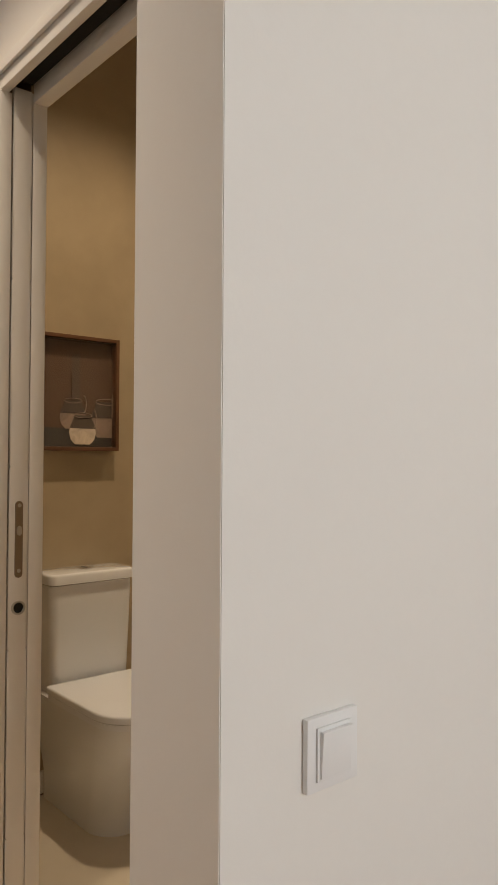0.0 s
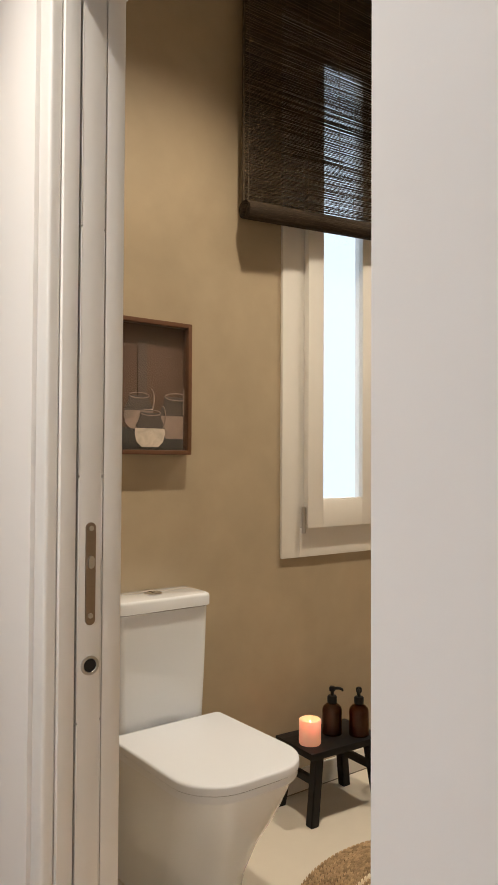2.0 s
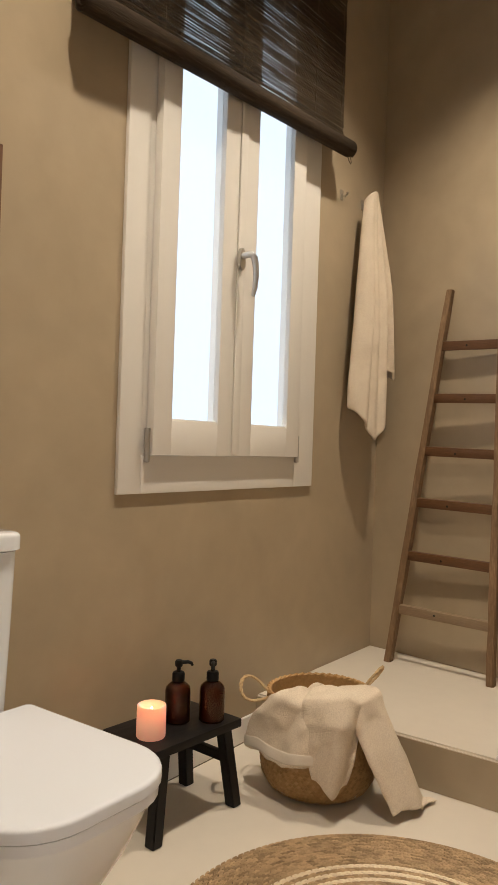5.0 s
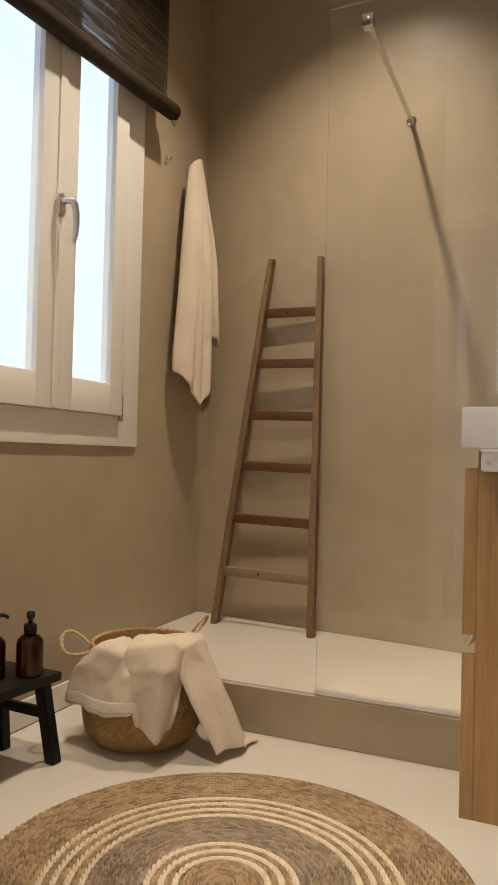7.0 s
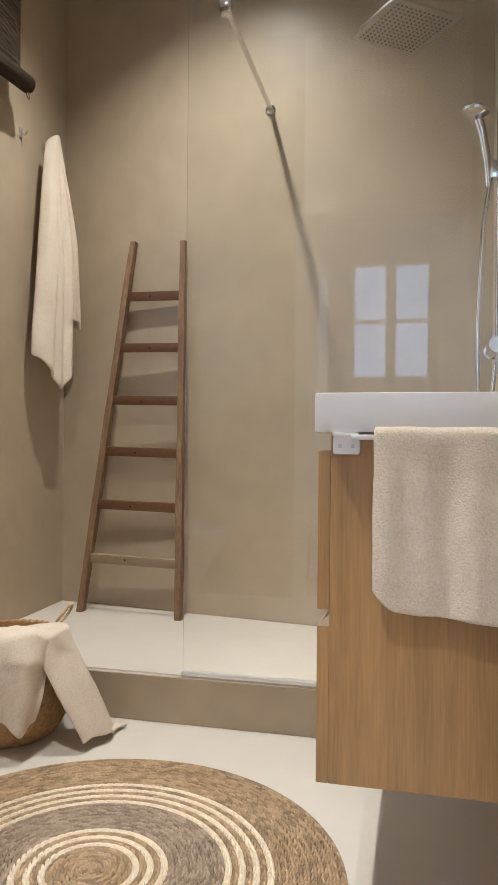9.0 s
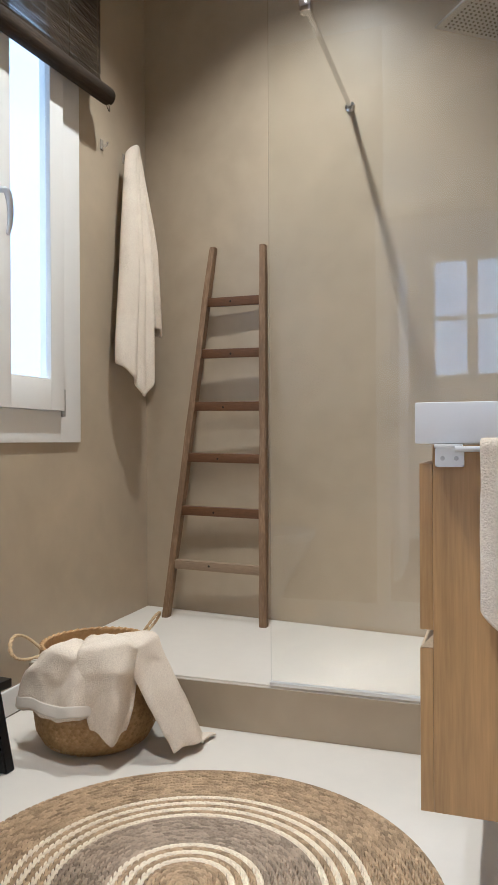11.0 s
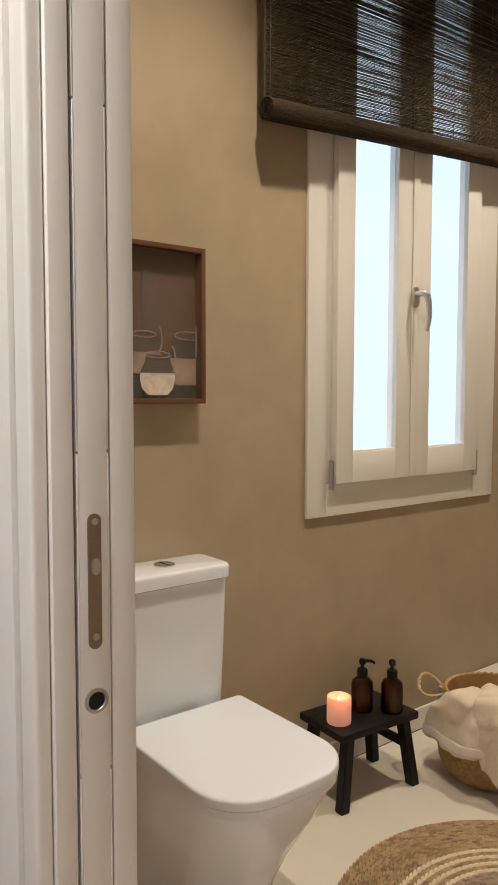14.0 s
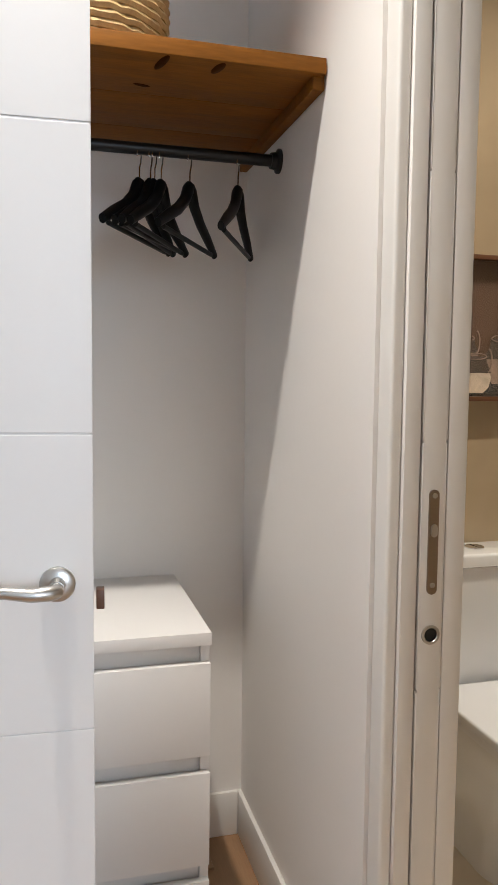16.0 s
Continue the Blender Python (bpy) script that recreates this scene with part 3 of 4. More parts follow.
# ---- stool with candle and bottles ----
def stool():
    t = thing("stool", "small black painted wooden stool by the wall", "stool", at=(2.192, 2.456, 0), rz=-4)
    part("seat", box(-0.164, 0.164, -0.106, 0.106, 0.222, 0.246, 0.004), M_BLACKWOOD, t)
    for sx in (-1, 1):
        for sy in (-1, 1):
            top, low = Vector((sx * 0.118, sy * 0.078, 0.224)), Vector((sx * 0.152, sy * 0.094, 0.0))
            h = 0.0170
            rings = []
            for c in (low, top):
                rings.append([(c.x + a * h, c.y + b * h, c.z) for a, b in ((-1, -1), (1, -1), (1, 1), (-1, 1))])
            b = loft(rings)
            bmesh.ops.bevel(b, geom=b.edges[:], offset=0.003, segments=2, affect='EDGES')
            part("leg", b, M_BLACKWOOD, t)
    for sx in (-1, 1):
        part("stretcher", box(sx * 0.130 - 0.009, sx * 0.130 + 0.009, -0.082, 0.082, 0.125, 0.152, 0.003), M_BLACKWOOD, t)


stool()


def candle():
    t = thing("candle", "lit cream pillar candle on the stool", "candle", at=(2.085, 2.442, 0.246))
    m = bpy.data.materials.new("candle_wax")
    m.use_nodes = True
    p = m.node_tree.nodes["Principled BSDF"]
    p.inputs["Base Color"].default_value = (0.86, 0.58, 0.46, 1)
    # added emission imitates the flame's light shining through the wax
    p.inputs["Emission Color"].default_value = (1.0, 0.36, 0.20, 1)
    p.inputs["Emission Strength"].default_value = 0.34
    p.inputs["Subsurface Weight"].default_value = 0.8
    p.inputs["Subsurface Radius"].default_value = (0.05, 0.02, 0.01)
    p.inputs["Subsurface Scale"].default_value = 0.6
    p.inputs["Roughness"].default_value = 0.45
    w = part("wax", lathe([(0.0365, 0), (0.0385, 0.003), (0.0385, 0.079), (0.0375, 0.0835), (0.0350, 0.0850), (0.0325, 0.082), (0.0305, 0.068), (0.026, 0.060), (0.002, 0.058)], 40), m, t, "cream wax with a painted glow")
    part("wick", tube([(0, 0, 0.058), (0.001, 0, 0.065), (0.003, 0, 0.069)], 0.0012, 6), M_DARK, t)
    part("flame", lathe([(0.0, 0.062), (0.0038, 0.066), (0.0044, 0.070), (0.0028, 0.076), (0.0, 0.081)], 12), glowing("flame", (1.0, 0.62, 0.25, 1), 8), t)
    d = bpy.data.lights.new("candle_flame", 'POINT')
    d.energy, d.color, d.shadow_soft_size = 0.07, (1.0, 0.48, 0.2), 0.006
    o = new("candle_flame_lamp", d)
    o.location = (2.085, 2.442, 0.246 + 0.073)


candle()


def bottle(x, y, rz):
    t = thing("pump_bottle", "amber glass pump bottle with black pump on the stool", "bottle", "bottles on the stool", at=(x, y, 0.246), rz=rz)
    outer = [(0.033, 0), (0.0358, 0.003), (0.0358, 0.085), (0.033, 0.097), (0.023, 0.106), (0.0135, 0.111), (0.0125, 0.118)]
    part("body", lathe(outer, 28), M_AMBER, t, "brown amber glass")
    part("soap", lathe([(0.0, 0.004), (0.0295, 0.004), (0.0295, 0.080), (0.027, 0.090), (0.018, 0.100), (0.0, 0.104)], 24), M_SOAP, t)
    part("collar", lathe([(0.0165, 0.112), (0.0175, 0.114), (0.0175, 0.133), (0.015, 0.137), (0.008, 0.138)], 24), M_BLACKPLASTIC, t, "ribbed black collar")
    part("stem", lathe([(0.006, 0.137), (0.006, 0.156)], 12), M_BLACKPLASTIC, t)
    part("pump_head", lathe([(0.009, 0.152), (0.011, 0.155), (0.011, 0.166), (0.008, 0.170), (0.0, 0.171)], 18), M_BLACKPLASTIC, t)
    part("nozzle", tube([(0.006, 0, 0.163), (0.026, 0, 0.164), (0.036, 0, 0.160), (0.038, 0, 0.154)], [0.006, 0.005, 0.0045, 0.004], 10), M_BLACKPLASTIC, t)


bottle(2.212, 2.463, -45)
bottle(2.281, 2.396, -140)


# ---- rug ----
def rug():
    t = thing("round_rug", "round braided jute rug with cream and grey-brown rings", "rug", at=(2.006, 1.685, 0))
    tan = material("jute_tan", (0.415, 0.295, 0.172, 1), 0.9, var=0.34, scale=22, grain=0.3, gscale=180, bump=0.7, bscale=220, dist=0.004, spec=0.1, island=0.27)
    cream = material("jute_cream", (0.80, 0.68, 0.50, 1), 0.9, var=0.12, scale=30, grain=0.2, gscale=180, bump=0.7, bscale=220, dist=0.004, spec=0.1, island=0.10)
    grey = material("jute_grey", (0.36, 0.275, 0.19, 1), 0.9, var=0.30, scale=22, grain=0.3, gscale=180, bump=0.7, bscale=220, dist=0.004, spec=0.1, island=0.27)
    n, R = 36, 0.503
    rw = R / n
    kinds = "TTTTTTCTCTCGGGGGGGGCTCTCTCTTTTTTTTTT"
    for i in range(n):
        r0 = (i + 0.5) * rw
        mat = {"T": tan, "C": cream, "G": grey}[kinds[i]]
        bm = bmesh.new()
        count = max(6, int(2 * math.pi * r0 / 0.0185))
        # a braid: two rows of slanted strands
        verts, faces = [], []
        for k in range(count):
            for side in (0, 1):
                a0 = 2 * math.pi * (k + 0.5 * side) / count + i * 2.4
                da = 2 * math.pi / count * 0.62
                ra, rb = (r0 - rw * 0.52, r0 + rw * 0.10) if side == 0 else (r0 + rw * 0.52, r0 - rw * 0.10)
                base = len(verts)
                steps = 4
                for s in range(steps + 1):
                    u = s / steps
                    r = ra + (rb - ra) * u
                    a = a0 + da * (u - 0.5) * 1.5
                    h = 0.0105 + 0.004 * math.sin(math.pi * u) * (1 if u < 1 else 0.6)
                    w = da * 0.84 * (0.55 + 0.45 * math.sin(math.pi * (0.15 + 0.7 * u)))
                    for q, zz in ((-w, 0.004), (-w * 0.5, h), (w * 0.5, h), (w, 0.004)):
                        verts.append((r * math.cos(a + q), r * math.sin(a + q), zz))
                for s in range(steps):
                    for j in range(3):
                        b = base + s * 4 + j
                        faces.append((b, b + 1, b + 5, b + 4))
        me = bpy.data.meshes.new("braid")
        me.from_pydata(verts, [], faces)
        me.materials.append(mat)
        smooth_by_angle(me, 70)
        o = new("braid", me)
        o.parent = t
    part("backing", lathe([(R - 0.006, 0.001), (R - 0.004, 0.006), (0.0, 0.006)], 96), material("jute_underside", (0.12, 0.085, 0.05, 1), 0.9), t)


rug()


# ---- woven basket with towel ----
BX, BY = 2.605, 2.235


def basket_r(z):
    pts = ((0.0, 0.128), (0.012, 0.148), (0.05, 0.170), (0.10, 0.177), (0.16, 0.172), (0.24, 0.161), (0.28, 0.157))
    for (a, ra), (b, rb) in zip(pts, pts[1:]):
        if z <= b:
            return ra + (rb - ra) * (z - a) / (b - a)
    return pts[-1][1]


def basket():
    t = thing("woven_basket", "round woven seagrass belly basket with rope handles", "basket", at=(BX, BY, 0))
    verts, faces = [], []
    rows, cols = 30, 88
    for i in range(rows):
        z0 = 0.280 * i / rows
        for k in range(cols):
            if (i + k) % 2:
                pop = 0.0012
            else:
                pop = 0.0
            zc, a = z0 + 0.5 * 0.28 / rows, 2 * math.pi * (k + 0.5 * (i % 2)) / cols
            b = len(verts)
            hw, hh = math.pi / cols * 1.1, 0.28 / rows * 0.62
            for da, dz, p in ((-hw, -hh * 0.2, 0.0), (0, -hh, 0.0015), (hw, hh * 0.2, 0.0), (0, hh, 0.0015), (0, 0, 0.0028)):
                z = min(max(zc + dz, 0), 0.28)
                r = basket_r(z) + p + pop
                verts.append((r * math.cos(a + da), r * math.sin(a + da), z))
            faces += [(b, b + 1, b + 4), (b + 1, b + 2, b + 4), (b + 2, b + 3, b + 4), (b + 3, b, b + 4)]
    me = bpy.data.meshes.new("weave")
    me.from_pydata(verts, [], faces)
    me.materials.append(M_BASKET)
    smooth_by_angle(me, 50)
    o = new("weave", me)
    o.parent = t
    tagged(o, kind="stuff")
    prof = [(basket_r(0.28 * k / 14) - 0.001, 0.28 * k / 14 + 0.001) for k in range(15)]
    inner = [(r - 0.007, z + 0.004) for r, z in prof[::-1]]
    part("shell", lathe(prof + inner, 48), M_BASKET, t)
    n = 90
    for off in (0, 1):
        rim = []
        for k in range(n):
            a = 2 * math.pi * k / n
            s = a * 22 + off * math.pi
            r = 0.156 + 0.004 * math.cos(s)
            rim.append((r * math.cos(a), r * math.sin(a), 0.283 + 0.004 * math.sin(s)))
        part("rim_strand", tube(rim, 0.0048, 6, closed=True), M_BASKET, t)
    # two rope handles of two twisted strands
    for a0, tilt, reach in ((136, 55, 0.050), (-30, 40, 0.046)):
        out = Vector((math.cos(radians(a0)), math.sin(radians(a0)), 0.0))
        rise = Vector((0, 0, 1))
        along = (out * math.cos(radians(tilt)) + rise * math.sin(radians(tilt)) if a0 < 0 else out * 0.93 + rise * 0.36)
        across = out.cross(rise) * 0.75 + along.cross(out.cross(rise)) * -0.66
        for off in (0, 1):
            pts = []
            for k in range(61):
                u = 2 * math.pi * k / 60
                s = u * 9 + off * math.pi
                c = out * 0.152 + rise * 0.272 + along * reach * (1 - math.cos(u)) + across * (0.036 * math.sin(u) + 0.010 * math.sin(2 * u) * -1)
                pts.append(c + along * 0.0032 * math.cos(s) + out.cross(rise) * 0.0032 * math.sin(s))
            part("handle_strand", tube(pts, 0.0036, 6), M_ROPE, t, "twisted rope handle")


basket()


def cloth(name, grid, mat, parent=None, label="", thick=0.006, category="", sub=1, rough=0.0015):
    """A cloth sheet over a grid of points, with thickness and fine crumple."""
    verts, faces = [], []
    nu, nv = len(grid), len(grid[0])
    for row in grid:
        for p in row:
            q = Vector(p)
            k = noise.noise(q * 13) * rough * 2.4 + noise.noise(q * 30) * rough * 1.8 + noise.noise(q * 90) * rough * 0.7
            verts.append(q + Vector((k, k * 0.6, k)))
    for i in range(nu - 1):
        for j in range(nv - 1):
            b = i * nv + j
            faces.append((b, b + 1, b + nv + 1, b + nv))
    me = bpy.data.meshes.new(name)
    me.from_pydata(verts, [], faces)
    me.materials.append(mat)
    me.polygons.foreach_set("use_smooth", [True] * len(me.polygons))
    o = new(name, me)
    if parent is not None:
        o.parent = parent
    md = o.modifiers.new("thick", 'SOLIDIFY')
    md.thickness, md.offset = thick, 0
    if sub:
        s = o.modifiers.new("soft", 'SUBSURF')
        s.levels = s.render_levels = sub
    return tagged(o, label, category)


def basket_towel():
    t = thing("draped_towel", "cream towel draped over the basket rim", "towel", at=(BX, BY, 0))
    def drape(name, nu, nv, inner, drop, angle, out, flare, ripple, label=""):
        """One fold of the towel: from inside the basket over its rim and down. angle(u, k), out(u), ripple(u, k); k runs 0 to 1 below the rim."""
        grid = []
        for i in range(nu):
            u = i / (nu - 1)
            row = []
            for j in range(nv):
                s = -inner + (inner + drop(u)) * j / (nv - 1)
                k = max(0.0, s / drop(u))
                o = out(u)
                if s < 0:
                    q = -s / 0.12
                    r, z = 0.157 - 0.12 * q, 0.291 + 0.7 * o + 0.010 * math.sin(math.pi * min(1, q)) - 0.03 * q * q
                elif s < 0.03:
                    a = s / 0.03 * math.pi / 2
                    r, z = 0.157 + (0.014 + 0.5 * o) * math.sin(a), 0.291 + 0.7 * o - 0.014 * (1 - math.cos(a))
                else:
                    q = s - 0.03
                    z = 0.277 + 0.7 * o - q
                    r = max(basket_r(max(z, 0.12)), 0.158) + 0.013 + 0.5 * o + flare * max(0.0, q - 0.05) + ripple(u, k) * min(1, q / 0.05)
                    if z < 0.010:
                        r, z = r + (0.010 - z) * 0.7, 0.010
                a = radians(angle(u, k))
                row.append((r * math.cos(a), r * math.sin(a), z))
            grid.append(row)
        cloth(name, grid, M_TOWEL, t, label, thick=0.007, rough=0.0024)
        return grid
    g = drape("left_fold", 56, 40, 0.11, lambda u: 0.194 + 0.006 * math.sin(5 * u) - 0.02 * u, lambda u, k: 158 - 26 * min(1, 1.6 * k) + (74 + 26 * min(1, 1.6 * k)) * u,
              lambda u: 0.030 * math.exp(-((u - 0.22) / 0.2) ** 2) + 0.016 * math.exp(-((u - 0.62) / 0.1) ** 2), 0.05,
              lambda u, k: 0.012 + 0.012 * math.sin(10 * u + 1.6 * k) + 0.004 * math.sin(23 * u))
    cloth("hem_band", [[(p[0] * 1.022, p[1] * 1.022, p[2] + 0.001) for p in row[-6:-1]] for row in g[1:46]], M_HEM, t, "flat woven hem band", thick=0.003, rough=0.0003)
    drape("middle_fold", 40, 46, 0.12, lambda u: 0.275 - 0.10 * abs(u - 0.55), lambda u, k: 224 + (u - 0.5) * (60 - 34 * k ** 1.3) - 5 * k,
          lambda u: 0.020 + 0.030 * math.sin(math.pi * u) ** 0.8, 0.02, lambda u, k: 0.024 * math.sin(math.pi * u) ** 2 * (1 - 0.4 * k) + 0.006 * (1 + math.sin(11 * u + 2.5 * k)))
    drape("right_fold", 46, 56, 0.12, lambda u: 0.345 - 0.06 * (1 - u), lambda u, k: 266 + 6 * k + (u - 0.5) * (66 - 30 * k ** 0.8),
              lambda u: 0.010 + 0.026 * math.sin(math.pi * u) ** 0.6, 0.44, lambda u, k: 0.014 * math.sin(math.pi * u) * (1 - 0.6 * k) + 0.007 * (1 + math.sin(12 * u + 2 * k)))
    # crumpled part inside the basket
    grid = []
    for i in range(26):
        a = 2 * math.pi * i / 25
        row = []
        for j in range(14):
            r = 0.132 * j / 13
            x, y = r * math.cos(a) * 0.95, r * math.sin(a) * 0.95
            z = 0.245 + 0.055 * math.exp(-((x + 0.005) ** 2 + (y + 0.005) ** 2) / 0.003) + 0.022 * noise.noise(Vector((x * 16, y * 16, 3))) - 0.05 * (r / 0.132) ** 3
            row.append((x, y, z))
        grid.append(row)
    cloth("towel_heap", grid, M_TOWEL, t, thick=0.008, rough=0.002)


basket_towel()


# ---- ladder ----
def ladder():
    t = thing("wooden_ladder", "rustic brown wooden ladder leaning on the shower wall", "ladder")
    tl, tr = Vector((3.590, 2.250, 1.688)), Vector((3.564, 2.020, 1.674))
    fl, fr = Vector((3.482, 2.425, STEP_Z)), Vector((3.448, 1.990, STEP_Z))
    rng = random.Random(2)

    def rail(f, top):
        bm = bmesh.new()
        prev = None
        n = 14
        for k in range(n + 1):
            c = f.lerp(top, k / n) + Vector((rng.uniform(-1, 1), rng.uniform(-1, 1), 0)) * 0.0015
            q = [bm.verts.new((c.x + a * 0.019, c.y + b * (0.0145 - 0.003 * k / n), c.z)) for a, b in ((-1, -1), (1, -1), (1, 1), (-1, 1))]
            if prev:
                for j in range(4):
                    bm.faces.new((prev[j], prev[(j + 1) % 4], q[(j + 1) % 4], q[j]))
            else:
                bm.faces.new(q[::-1])
            prev = q
        bm.faces.new(prev)
        es = [e for e in bm.edges if abs((e.verts[0].co - e.verts[1].co).normalized().z) > 0.8]
        bmesh.ops.bevel(bm, geom=es, offset=0.004, segments=2, affect='EDGES')
        return bm
    part("rail", rail(fl, tl), M_LADDER, t)
    part("rail", rail(fr, tr), M_LADDER, t)
    for i, z in enumerate((1.475, 1.256, 1.034, 0.818, 0.595, 0.370)):
        a = fl.lerp(tl, (z - STEP_Z) / (1.71 - STEP_Z))
        b = fr.lerp(tr, (z - 0.004 - STEP_Z) / (1.70 - STEP_Z))
        d = (a - b)
        bm = box(-0.011, 0.011, -d.length / 2 - 0.004, d.length / 2 + 0.004, -0.019, 0.019, 0.004)
        m = Matrix.Translation((a + b) / 2) @ pose(0, 0, 0, 0, -6, math.degrees(math.atan2(-d.x, d.y))) @ pose(0, 0, 0, math.degrees(math.atan2(d.z, d.length)))
        r = part("rung", bm, M_PALERUNG if i == 5 else M_RUNG, t, "faded pale rung" if i == 5 else "", at=m)
        for s in (0.05 + 0.12 * rng.uniform(-1, 1),):
            part("nail", turned(lathe([(0.005, 0), (0.004, 0.0015), (0, 0.002)], 10), pose(-0.0105, s * d.length * 0.5, rng.uniform(-0.006, 0.006), 0, -90)), M_DARK, r)


ladder()


# ---- hanging towel and wall hooks ----
def hanging_towel():
    t = thing("hanging_towel", "cream terry towel hanging from a wall hook", "towel")

    def sheet(top, length, cx0, cx1, half0, half1, y0, deep, waves, phase, cut, flare=0.8):
        grid = []
        nu, nv = 34, 52
        for j in range(nv):
            v = j / (nv - 1)
            half = half0 + (half1 - half0) * min(1, v * 1.15) ** flare
            cx = cx0 + (cx1 - cx0) * v
            row = []
            for i in range(nu):
                u = i / (nu - 1)
                w = 2 * u - 1
                x = cx + w * half
                belly = (1 - w * w) ** 0.5 if abs(w) < 1 else 0.0
                fold = math.sin(waves * 2 * math.pi * u + phase + 0.9 * v)
                y = y0 - deep * (0.35 + 0.65 * min(1, v * 1.6 + 0.15)) * belly - (0.015 * fold + 0.006 * math.sin(5.3 * 2 * math.pi * u + 1.5 * v)) * min(1, 2.5 * v) * belly
                dome = 0.045 * (1 - belly) * (1 - v) ** 6
                row.append((x, y, top - length * v - dome + cut(u) * max(0, (v - 0.55) / 0.45) ** 1.3))
            grid.append(row)
        return grid
    def cut_main(u):
        return 0.13 * (0.44 - u) / 0.44 if u < 0.44 else 0.21 * (u - 0.44) / 0.56
    cloth("towel_front", sheet(2.098, 1.045, 3.425, 3.418, 0.034, 0.128, YN - 0.045, 0.080, 1.7, 0.4, cut_main), M_TOWEL, t, thick=0.012, rough=0.0022)
    cloth("towel_fold", sheet(2.068, 0.75, 3.462, 3.530, 0.022, 0.075, YN - 0.038, 0.075, 1.2, 2.0, lambda u: 0.12 * abs(u - 0.75)), M_TOWEL, t, thick=0.010, rough=0.003)


def hook(x, z):
    t = thing("wall_hook", "small clear plastic wall hook", "hook", "wall hooks", at=(x, YN, z))
    part("plate", box(-0.011, 0.011, -0.004, 0, -0.02, 0.02, 0.0015), M_CLEARPLASTIC, t)
    part("peg", tube([(0, -0.003, 0.0), (0, -0.018, -0.008), (0, -0.026, -0.003), (0, -0.028, 0.006)], 0.005, 10), M_CHROME, t)


hanging_towel()
hook(3.275, 2.052)
hook(3.455, 2.060)


# ---- shower ----
def shower_glass():
    t = thing("shower_screen", "clear glass shower screen with chrome stay bar", "shower screen")
    g = part("glass_panel", box(2.799, 2.804, YS + 0.002, 1.757, STEP_Z + 0.008, 2.21, 0.0), M_GLASS, t, "clear glass pane", smooth=None)
    g.visible_shadow = False
    part("bottom_channel", box(2.790, 2.812, YS + 0.002, 1.760, STEP_Z, STEP_Z + 0.010, 0.002), M_ALU, t, "bright metal channel")
    wx = back_x(1.652)
    part("stay_bar", tube([(2.80, 1.640, 2.152), (wx - 0.004, 1.652, 2.163)], 0.009, 14), M_CHROME, t)
    part("glass_clamp", box(2.785, 2.818, 1.622, 1.658, 2.128, 2.168, 0.004), M_CHROME, t)
    part("wall_flange", turned(lathe([(0.019, 0), (0.019, 0.005), (0.012, 0.009), (0.011, 0.02)], 20), pose(wx, 1.652, 2.163, 0, -90)), M_CHROME, t)


